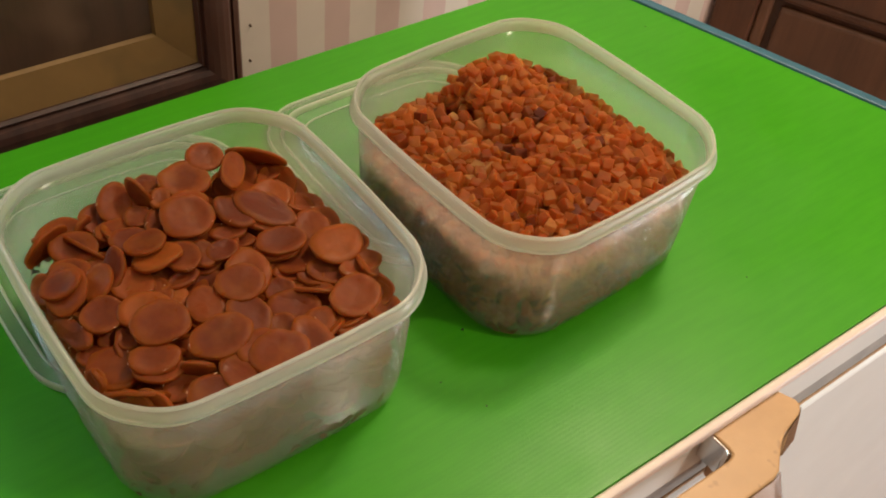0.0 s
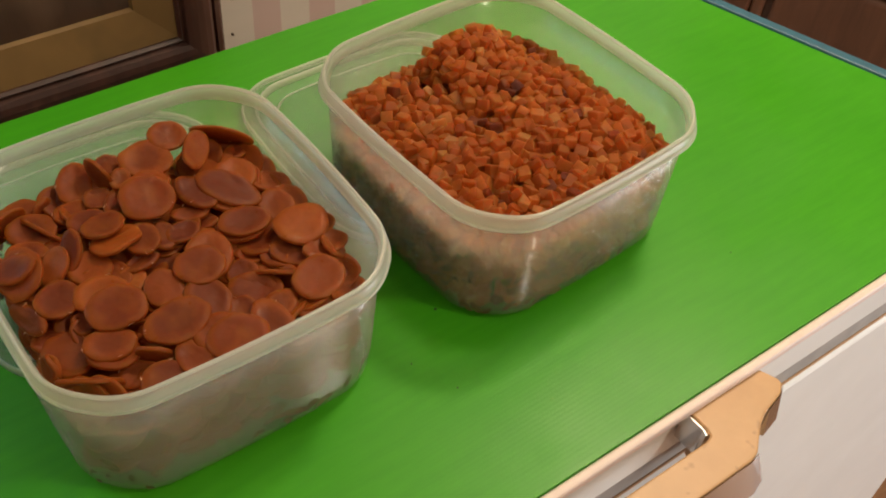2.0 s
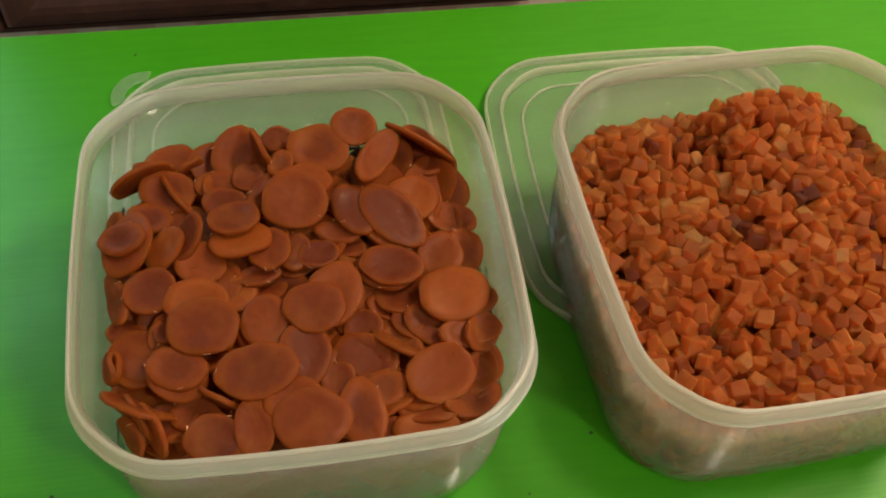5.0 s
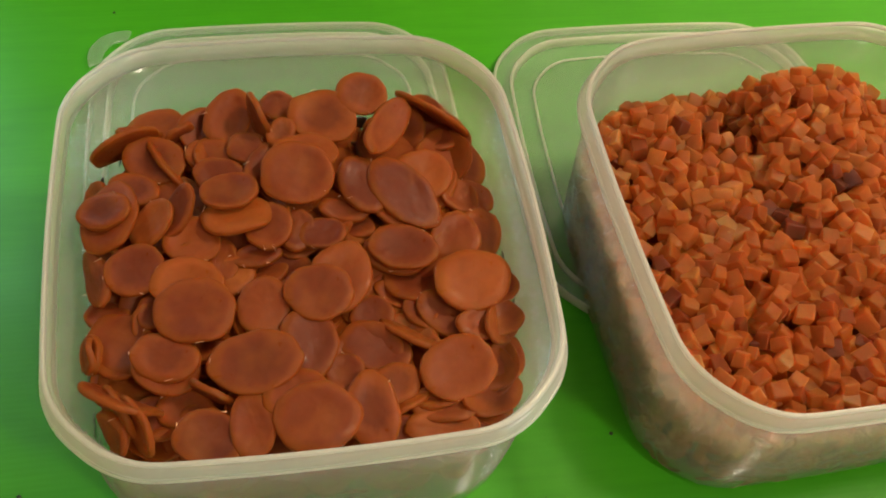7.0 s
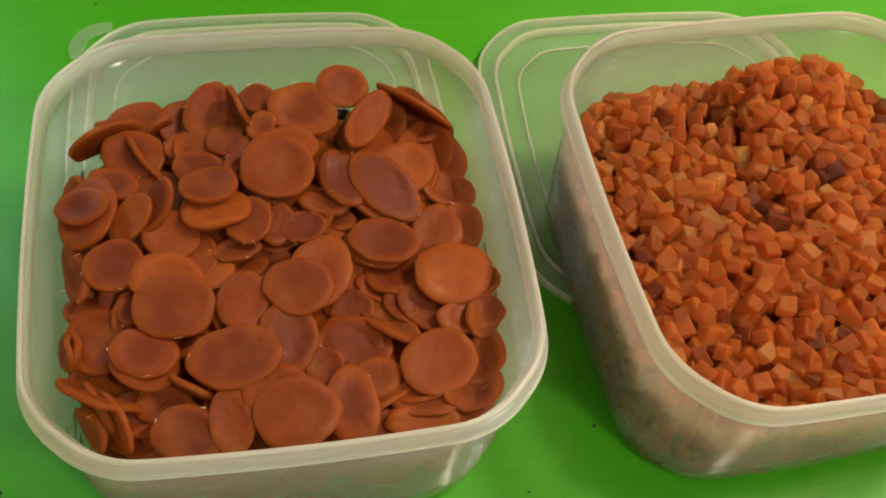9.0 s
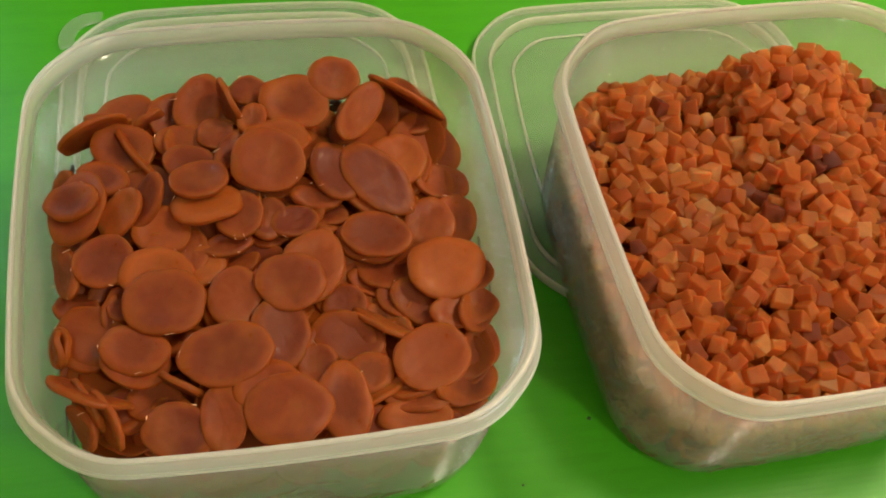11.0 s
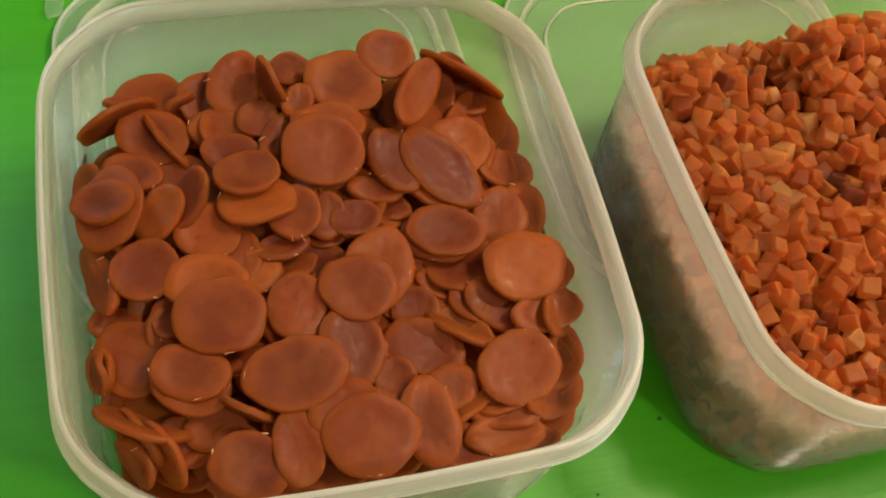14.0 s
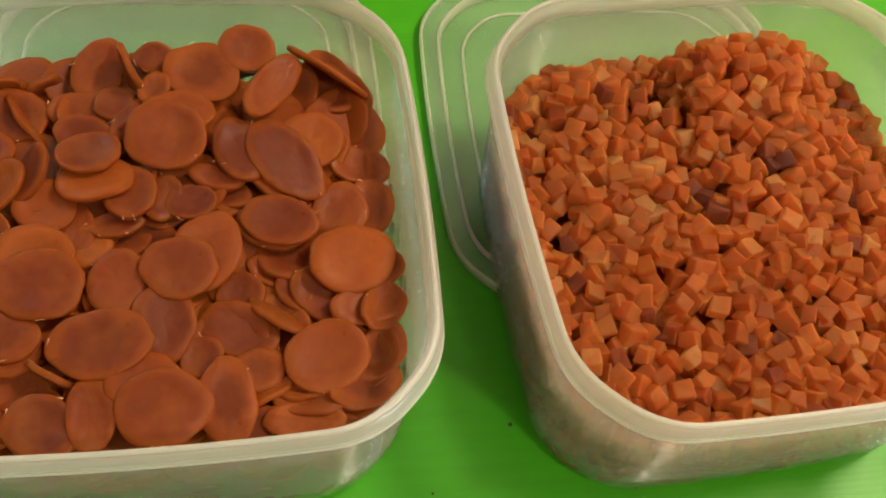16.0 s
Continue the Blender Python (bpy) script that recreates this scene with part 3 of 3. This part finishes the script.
# ---- slices in the first container ----
def slice_mesh(k):
    """A limp round slice: uneven outline, rounded edge, dished and a little warped; unit radius 0.0155."""
    rnd = random.Random(40 + k)
    n, t, rad = 48, 0.0029, 0.0155
    wob = [(rnd.uniform(0, 6.28), rnd.uniform(0.008, 0.036) / q) for q in (1, 1.1, 1.6, 2.4, 3.2, 4, 5, 6, 7)]
    bend, turn, sag = rnd.uniform(-10, 7), rnd.uniform(0, 3.14), rnd.uniform(-0.0006, 0.0002)
    prof = [(0.22, 0.28), (0.45, 0.31), (0.58, 0.38), (0.70, 0.50), (0.82, 0.52), (0.92, 0.46), (0.968, 0.38), (0.992, 0.22), (1.0, 0.0), (0.985, -0.34), (0.95, -0.44), (0.55, -0.46)]
    bm = bmesh.new()
    rings = []
    for q, h in prof:
        row = []
        for i in range(n):
            a = 2 * math.pi * i / n
            rr = rad * q * (1 + sum(amp * math.sin((j + 2) * a + ph) for j, (ph, amp) in enumerate(wob)) + 0.022 * q * noise.noise((math.cos(a) * 5, math.sin(a) * 5, k * 3.0)))
            x, y = rr * math.cos(a), rr * math.sin(a)
            u = x * math.cos(turn) + y * math.sin(turn)
            z = h * t + bend * u * u + sag * (1 - q) + 0.0010 * noise.noise((x * 75, y * 75, k * 7.0)) + 0.00026 * noise.noise((x * 260, y * 260, k * 5.0))
            row.append(bm.verts.new((x, y, z)))
        rings.append(row)
    for a, b in zip(rings, rings[1:]):
        for i in range(n):
            bm.faces.new((a[i], b[i], b[(i + 1) % n], a[(i + 1) % n]))
    top = bm.verts.new((0, 0, sum(v.co.z for v in rings[0]) / n))
    low = bm.verts.new((0, 0, sum(v.co.z for v in rings[-1]) / n))
    for i in range(n):
        bm.faces.new((top, rings[0][i], rings[0][(i + 1) % n]))
        bm.faces.new((low, rings[-1][(i + 1) % n], rings[-1][i]))
    bmesh.ops.recalc_face_normals(bm, faces=bm.faces[:])
    for f in bm.faces:
        f.smooth = True
    me = bpy.data.meshes.new("fruit_slice")
    bm.to_mesh(me)
    bm.free()
    me.materials.append(SLICE)
    return me


SLICES = [slice_mesh(k) for k in range(9)]
laid = 0
TOPMOST = []


def lay(x, y, z, rx, ry, rz, ra, rb):
    """One slice in the first container: place from its floor's middle, turns in degrees, half length and half width."""
    global laid
    ob = new("fruit_slice", SLICES[laid % 9])
    laid += 1
    if len(TOPMOST) < 97:
        TOPMOST.append((pose(x, y, z, rx, ry, rz), ra, rb))
    ob.matrix_world = pose(*A_AT) @ pose(x, y, z, rx, ry, rz) @ Matrix.Diagonal((ra / 0.0155, rb / 0.0155, 1.0, 1))
    return tagged(ob, label="soft amber-brown round fruit slice in the container", category="fruit slice", group="slices in the container")


def heap_a(x, y):
    h = 0.0850 + 0.009 * math.exp(-((x + 0.015) ** 2 + (y - 0.02) ** 2) / (2 * 0.05 ** 2)) + 0.011 * math.exp(-((x - 0.015) ** 2 / (2 * 0.05 ** 2) + (y - 0.080) ** 2 / (2 * 0.025 ** 2)))
    return h - 0.013 * max(0, (abs(x) - 0.055) / 0.035) ** 2 - 0.010 * max(0, (-y - 0.06) / 0.03) ** 2


lay(0.0347, 0.0766, 0.0921, -22, 3, -173, 0.0127, 0.0111)
lay(0.0154, 0.0664, 0.0889, -16, -3, 169, 0.0168, 0.0139)
lay(0.0451, 0.0573, 0.0902, -28, -6, -123, 0.0206, 0.0085)
lay(0.0707, 0.0744, 0.0787, -58, 10, -34, 0.0214, 0.0167)
lay(-0.0288, 0.0735, 0.0834, -9, 20, -116, 0.0150, 0.0111)
lay(-0.0142, 0.0679, 0.0911, -89, 35, -65, 0.0112, 0.0087)
lay(-0.0052, 0.0788, 0.0848, -17, 0, -179, 0.0092, 0.0074)
lay(-0.0047, 0.0594, 0.0875, -10, 13, -128, 0.0081, 0.0065)
lay(-0.0151, 0.0453, 0.0836, -22, -4, -117, 0.0131, 0.0059)
lay(0.0006, 0.0320, 0.0910, -19, 3, -171, 0.0167, 0.0156)
lay(0.0058, 0.0465, 0.0880, -7, -0, 177, 0.0155, 0.0098)
lay(-0.0299, 0.0257, 0.0888, 6, -1, -168, 0.0134, 0.0107)
lay(-0.0273, 0.0147, 0.0858, 6, -0, -176, 0.0159, 0.0111)
lay(-0.0137, 0.0090, 0.0832, -1, 7, -103, 0.0117, 0.0107)
lay(-0.0019, 0.0083, 0.0803, -1, 7, -102, 0.0106, 0.0090)
lay(-0.0201, -0.0023, 0.0778, -7, 1, -174, 0.0116, 0.0058)
lay(-0.0337, 0.0397, 0.0815, -16, -5, 164, 0.0127, 0.0096)
lay(-0.0359, 0.0545, 0.0801, -11, -1, 176, 0.0144, 0.0093)
lay(-0.0217, 0.0551, 0.0826, -11, 1, -174, 0.0089, 0.0083)
lay(-0.0524, 0.0688, 0.0778, -84, -21, 30, 0.0086, 0.0067)
lay(-0.0636, 0.0547, 0.0776, -16, -5, 162, 0.0150, 0.0119)
lay(-0.0774, 0.0639, 0.0786, -74, -12, 22, 0.0171, 0.0133)
lay(-0.0712, 0.0748, 0.0739, -35, 6, -3, 0.0106, 0.0083)
lay(-0.0722, 0.0378, 0.0793, -6, -3, 158, 0.0116, 0.0085)
lay(-0.0820, 0.0183, 0.0856, 13, 12, -110, 0.0181, 0.0127)
lay(-0.0839, 0.0196, 0.0880, -7, 16, 178, 0.0123, 0.0092)
lay(-0.0541, 0.0183, 0.0863, 17, 34, -128, 0.0138, 0.0076)
lay(-0.0644, 0.0150, 0.0826, 18, 20, -123, 0.0128, 0.0095)
lay(-0.0474, 0.0063, 0.0801, -11, -2, 172, 0.0130, 0.0116)
lay(-0.0715, -0.0074, 0.0806, -10, 4, -158, 0.0133, 0.0119)
lay(-0.0346, -0.0031, 0.0767, 0, -7, 88, 0.0112, 0.0067)
lay(-0.0900, 0.0353, 0.0731, -45, -1, 96, 0.0116, 0.0083)
lay(-0.0894, -0.0063, 0.0746, -44, 10, 106, 0.0163, 0.0073)
lay(0.0492, 0.0235, 0.0827, -0, -14, 128, 0.0218, 0.0129)
lay(0.0409, 0.0243, 0.0803, 1, -14, 121, 0.0196, 0.0108)
lay(0.0304, 0.0280, 0.0850, 9, -10, 108, 0.0156, 0.0109)
lay(0.0600, 0.0372, 0.0763, -12, 8, -148, 0.0149, 0.0138)
lay(0.0767, 0.0510, 0.0675, -21, -19, -152, 0.0213, 0.0181)
lay(0.0815, 0.0295, 0.0668, -8, -21, -176, 0.0153, 0.0098)
lay(0.0678, 0.0643, 0.0721, -7, -1, 173, 0.0144, 0.0090)
lay(0.0453, -0.0039, 0.0780, -7, -1, 168, 0.0162, 0.0115)
lay(0.0422, -0.0046, 0.0749, -6, -2, 159, 0.0148, 0.0108)
lay(0.0709, 0.0026, 0.0735, -5, 10, -119, 0.0137, 0.0120)
lay(0.0826, 0.0058, 0.0680, -24, -5, -127, 0.0164, 0.0120)
lay(0.0737, -0.0235, 0.0784, -8, 1, -172, 0.0180, 0.0152)
lay(0.0831, -0.0263, 0.0741, -10, -8, -160, 0.0132, 0.0090)
lay(0.0795, -0.0419, 0.0725, -9, -7, -167, 0.0165, 0.0093)
lay(0.0619, -0.0365, 0.0696, -5, -4, 141, 0.0163, 0.0102)
lay(0.0529, -0.0323, 0.0686, -5, -5, 133, 0.0118, 0.0094)
lay(0.0400, -0.0218, 0.0665, -6, -4, 146, 0.0106, 0.0060)
lay(0.0421, -0.0144, 0.0672, -7, -1, 175, 0.0123, 0.0060)
lay(0.0150, -0.0167, 0.0770, -7, 9, -126, 0.0190, 0.0139)
lay(0.0054, -0.0259, 0.0816, -9, 0, -179, 0.0151, 0.0137)
lay(0.0204, 0.0180, 0.0799, -7, -2, 166, 0.0121, 0.0063)
lay(0.0097, 0.0058, 0.0792, -7, 1, -170, 0.0111, 0.0080)
lay(0.0246, 0.0119, 0.0745, -7, -1, 170, 0.0105, 0.0065)
lay(0.0282, -0.0321, 0.0666, -5, 5, -137, 0.0103, 0.0098)
lay(-0.0469, -0.0306, 0.0823, -8, -2, 169, 0.0173, 0.0152)
lay(-0.0502, -0.0155, 0.0803, -9, -0, 178, 0.0156, 0.0124)
lay(-0.0184, -0.0297, 0.0793, -1, 6, -97, 0.0143, 0.0120)
lay(-0.0006, -0.0473, 0.0782, 5, -7, 91, 0.0165, 0.0123)
lay(-0.0232, -0.0569, 0.0817, -7, 1, -172, 0.0194, 0.0142)
lay(-0.0598, -0.0489, 0.0782, -5, -2, 163, 0.0146, 0.0110)
lay(-0.0595, -0.0525, 0.0747, -7, -2, 165, 0.0142, 0.0122)
lay(-0.0786, -0.0361, 0.0691, -12, 4, 140, 0.0156, 0.0135)
lay(-0.0654, -0.0252, 0.0734, 0, 7, -89, 0.0082, 0.0066)
lay(-0.0918, -0.0415, 0.0707, 67, 25, -90, 0.0079, 0.0062)
lay(-0.0910, -0.0392, 0.0673, -48, 6, 102, 0.0095, 0.0071)
lay(-0.0775, -0.0642, 0.0742, -60, 14, -22, 0.0174, 0.0136)
lay(-0.0799, -0.0691, 0.0704, 77, 22, -62, 0.0125, 0.0098)
lay(-0.0717, -0.0756, 0.0713, 73, 20, -64, 0.0133, 0.0103)
lay(-0.0822, -0.0758, 0.0662, 68, 21, -64, 0.0105, 0.0082)
lay(-0.0436, -0.0861, 0.0757, -5, -2, 164, 0.0143, 0.0123)
lay(-0.0265, -0.0829, 0.0766, -0, -7, 94, 0.0143, 0.0092)
lay(-0.0424, -0.0659, 0.0745, -79, 11, -30, 0.0102, 0.0080)
lay(-0.0535, -0.0687, 0.0681, -7, -1, 169, 0.0117, 0.0087)
lay(-0.0459, -0.0743, 0.0669, -6, -2, 159, 0.0102, 0.0073)
lay(-0.0078, -0.0720, 0.0792, -7, 1, -175, 0.0137, 0.0118)
lay(-0.0006, -0.0833, 0.0799, -7, -1, 173, 0.0181, 0.0152)
lay(0.0225, -0.0801, 0.0738, -0, -7, 94, 0.0173, 0.0116)
lay(0.0347, -0.0672, 0.0712, -7, 1, -169, 0.0103, 0.0096)
lay(0.0274, -0.0493, 0.0703, -6, -3, 158, 0.0167, 0.0117)
lay(0.0128, -0.0612, 0.0729, -3, 6, -117, 0.0090, 0.0085)
lay(0.0609, -0.0648, 0.0744, -8, 3, -159, 0.0172, 0.0145)
lay(0.0532, -0.0781, 0.0689, -7, -1, 170, 0.0149, 0.0089)
lay(0.0508, -0.0875, 0.0669, -7, -0, 178, 0.0158, 0.0083)
lay(0.0760, -0.0724, 0.0646, -17, -27, -157, 0.0181, 0.0113)
lay(0.0851, -0.0569, 0.0636, -23, -15, -136, 0.0132, 0.0094)
lay(0.0859, -0.0403, 0.0666, 39, 35, 48, 0.0171, 0.0099)
lay(-0.0845, -0.0219, 0.0688, -7, -1, 169, 0.0100, 0.0072)
lay(-0.0649, -0.0705, 0.0658, -6, -3, 158, 0.0105, 0.0094)
lay(0.0542, -0.0501, 0.0631, -7, -0, 179, 0.0139, 0.0107)
lay(0.0420, -0.0412, 0.0636, -7, -0, 179, 0.0138, 0.0108)
lay(-0.0156, -0.0903, 0.0700, -7, -1, 172, 0.0141, 0.0082)
lay(0.0343, -0.0886, 0.0654, -7, -1, 173, 0.0151, 0.0087)
lay(0.0623, -0.0898, 0.0626, -7, -1, 175, 0.0111, 0.0066)
lay(-0.0310, -0.0106, 0.0757, -7, -1, 169, 0.0098, 0.0095)


def under_slices():
    """The slices that show in the gaps between those on top."""
    rnd = random.Random(5)
    for i in range(150):
        x, y = rnd.uniform(-0.08, 0.08), rnd.uniform(-0.08, 0.08)
        z = heap_a(x, y) - 0.0195 - rnd.random() * 0.006
        lay(x, y, z, rnd.gauss(4, 17), rnd.gauss(0, 17), rnd.uniform(0, 360), rnd.uniform(0.0135, 0.0180), rnd.uniform(0.0125, 0.0165))


under_slices()


def torn_fibres():
    """Pale torn fibres standing at the edges of the upper slices."""
    rnd = random.Random(17)
    bm = bmesh.new()
    for m, ra, rb in TOPMOST:
        for k in range(rnd.choice((0, 1, 1, 2, 3))):
            a = rnd.uniform(0, 6.28)
            e = m @ Vector((ra * 0.97 * math.cos(a), rb * 0.97 * math.sin(a), 0.0008))
            side = Vector((-math.sin(a), math.cos(a), 0)) * rnd.uniform(0.0006, 0.0020)
            w = rnd.uniform(0.00014, 0.00034)
            ring_a, ring_b = [], []
            for q in range(3):
                off = Vector((math.cos(q * 2.1) * w, math.sin(q * 2.1) * w, w * (q - 1)))
                ring_a.append(bm.verts.new(e - side + off * 0.5))
                ring_b.append(bm.verts.new(e + side * 0.6 + off + Vector((0, 0, rnd.uniform(0.0, 0.0009)))))
            for q in range(3):
                bm.faces.new((ring_a[q], ring_a[(q + 1) % 3], ring_b[(q + 1) % 3], ring_b[q]))
            bm.faces.new(ring_b)
            bm.faces.new(ring_a[::-1])
    bmesh.ops.recalc_face_normals(bm, faces=bm.faces[:])
    ob = part("torn_fibres", bm, FIBRE)
    ob.matrix_world = pose(*A_AT)
    tagged(ob, label="pale torn fibres on the edges of the fruit slices", category="fruit fibres", kind="stuff")


torn_fibres()


def joined(name, sources, poses, mat, flat, **tags):
    """Many pieces in one mesh, for what nobody could count."""
    base = [(np.array([v.co[:] for v in me.vertices]), [p.vertices[:] for p in me.polygons]) for me in sources]
    verts, polys = [], []
    for k, m in enumerate(poses):
        mm = np.array(m)
        o = len(verts)
        co, faces = base[k % len(base)]
        verts.extend((co @ mm[:3, :3].T + mm[:3, 3]).tolist())
        polys.extend([tuple(o + i for i in f) for f in faces])
    me = bpy.data.meshes.new(name)
    me.from_pydata(verts, [], polys)
    me.materials.append(mat)
    for p in me.polygons:
        p.use_smooth = p.area < flat
    ob = new(name, me)
    return tagged(ob, kind="stuff", **tags)


def deep_slices():
    """The rest of the heap below and against the container's walls."""
    rnd = random.Random(8)
    poses = []
    z = 0.006
    while z < 0.068:
        for i in range(30):
            x, y = rnd.uniform(-0.078, 0.078), rnd.uniform(-0.078, 0.078)
            poses.append(pose(x, y, z + rnd.uniform(-0.002, 0.002), rnd.gauss(0, 12), rnd.gauss(0, 12), rnd.uniform(0, 360)))
        for i in range(13):
            s = rnd.randrange(4)
            w, e = rnd.uniform(-0.066, 0.066), 0.0735 + rnd.random() * 0.0040
            x, y = ((w, -e), (w, e), (-e, w), (e, w))[s]
            poses.append(pose(x, y, z + rnd.uniform(-0.003, 0.003), rnd.gauss(0, 22), rnd.gauss(0, 22), rnd.uniform(0, 360)))
        z += 0.0052
    ob = joined("deep_slices", SLICES[2:5], poses, SLICE, 1.0, label="lower layers of soft brown fruit slices in the container", category="fruit slices")
    ob.matrix_world = pose(*A_AT)


deep_slices()


# ---- dice in the second container ----
def heap_b(x, y):
    step = 1 / (1 + math.exp(-(x + 0.004) / 0.004))
    h = 0.0625 + 0.021 * step * math.exp(-(max(0, x - 0.035) ** 2 / (2 * 0.028 ** 2) + (y - 0.082) ** 2 / (2 * 0.034 ** 2)))
    h += 0.009 * math.exp(-((x - 0.03) ** 2 + y ** 2) / (2 * 0.05 ** 2))
    h += 0.008 * math.exp(-((x - 0.078) ** 2 + (y + 0.04) ** 2) / (2 * 0.018 ** 2))
    h += 0.007 * math.exp(-((x + 0.05) ** 2 + (y - 0.075) ** 2) / (2 * 0.016 ** 2))
    return h - 0.004 * max(0, (abs(x) - 0.06) / 0.03)


def die_mesh(k):
    """A knife-cut die with uneven sides and softened edges."""
    rnd = random.Random(70 + k)
    bm = bmesh.new()
    bmesh.ops.create_cube(bm, size=0.0085)
    for v in bm.verts:
        v.co += Vector((rnd.uniform(-1, 1), rnd.uniform(-1, 1), rnd.uniform(-1, 1))) * 0.0012
    bmesh.ops.bevel(bm, geom=bm.edges[:], offset=0.0009, segments=2, affect="EDGES", profile=0.5)
    me = bpy.data.meshes.new("die")
    bm.to_mesh(me)
    bm.free()
    me.materials.append(DIE)
    return me


def dice():
    sources = [die_mesh(k) for k in range(12)]
    rnd = random.Random(21)
    poses = []

    def put(x, y, z):
        m = pose(x, y, z, rnd.choice((0, 90, 45)) + rnd.gauss(0, 16), rnd.gauss(0, 18), rnd.uniform(0, 360))
        poses.append(m @ Matrix.Diagonal((rnd.uniform(0.74, 1.22), rnd.uniform(0.78, 1.12), rnd.uniform(0.76, 1.06), 1)))

    # each die comes to rest on those already there
    size = 0.0069
    xs, ys, zs = [], [], []
    for k in range(13000):
        x, y = rnd.uniform(-0.0895, 0.0895), rnd.uniform(-0.0915, 0.0915)
        if math.hypot(max(0, abs(x) - 0.056), max(0, abs(y) - 0.058)) > 0.0335:
            continue
        top = heap_b(x, y) + 0.0045 * noise.noise((x * 60, y * 60, 4.0))
        z = top - 0.026
        if xs:
            d2 = (np.array(xs) - x) ** 2 + (np.array(ys) - y) ** 2
            near = d2 < size * size
            if near.any():
                z = max(z, float((np.array(zs)[near] + 0.80 * np.sqrt(size * size - d2[near])).max()))
        if z > top - 0.0028:
            continue
        xs.append(x), ys.append(y), zs.append(z)
        put(x, y, z)
    ring = outline(0.0893, 0.0919, 0.037, BOW, 12, 14)
    z = 0.0065
    while z < 0.066:
        for (x0, y0), (x1, y1) in zip(ring, ring[1:] + ring[:1]):
            d = math.hypot(x1 - x0, y1 - y0)
            if rnd.random() < d / 0.0070:
                k = 1 - 0.0030 / 0.09 * (1 - z / 0.06) - rnd.uniform(0, 0.02)
                put(x0 * k, y0 * k, z + rnd.uniform(-0.002, 0.002))
        z += 0.0076
    # the uppermost dice along the near side lie there one by one
    upper = [k for k in range(len(xs)) if zs[k] > heap_b(xs[k], ys[k]) - 0.0085]
    upper = set(sorted(upper, key=lambda k: ys[k])[:290])
    place = pose(*B_AT, 0, 0, B_TURN)
    for k in sorted(upper):
        die = new("fruit_die", sources[k % len(sources)])
        die.matrix_world = place @ poses[k]
        tagged(die, label="soft orange-brown die of candied fruit on the heap", category="diced fruit", group="dice in the container")
    poses = [m for k, m in enumerate(poses) if k not in upper]
    ob = joined("fruit_dice", sources, poses, CUBE, 1.0, label="heap of sticky orange-brown diced fruit in the container", category="diced fruit")
    ob.matrix_world = place


dice()


# ---- crumbs on the mat ----
def crumb(x, y, size, turn):
    bm = bmesh.new()
    bmesh.ops.create_icosphere(bm, subdivisions=1, radius=size)
    for v in bm.verts:
        v.co *= 1 + 0.35 * noise.noise(v.co * 900 + Vector((x, y, 0)) * 50)
        v.co.z *= 0.45
    ob = part("crumb", bm, CRUMB)
    ob.matrix_world = pose(x, y, TOP + size * 0.35, 0, 0, turn)
    tagged(ob, label="tiny dark crumb lying on the green mat", category="crumb", group="crumbs on the mat")


crumb(0.5058, 0.3283, 0.0007, 20)
crumb(0.2657, 0.3406, 0.0008, 70)
crumb(0.2920, 0.4010, 0.0011, 10)
crumb(0.6890, 0.6220, 0.0008, 40)
crumb(0.0120, 0.4020, 0.0013, 15)
crumb(0.0480, 0.7120, 0.0009, 80)
crumb(0.2520, 0.3720, 0.0007, 30)


def wall_nail(x, z):
    """A small nail head in the wallpaper."""
    bm = bmesh.new()
    bmesh.ops.create_cone(bm, cap_ends=True, segments=10, radius1=0.0014, radius2=0.0010, depth=0.0030)
    ob = part("nail", bm, NAIL)
    ob.matrix_world = pose(x, WALL - 0.0012, z, 90, 0, 0)
    tagged(ob, label="small rusty nail head in the striped wallpaper", category="nail", group="nails in the wall")


NAIL = plain("rusty_nail", (0.07, 0.04, 0.025), 0.6, 0.2, 300)
wall_nail(0.3819, 0.8069)
wall_nail(0.3797, 0.7656)
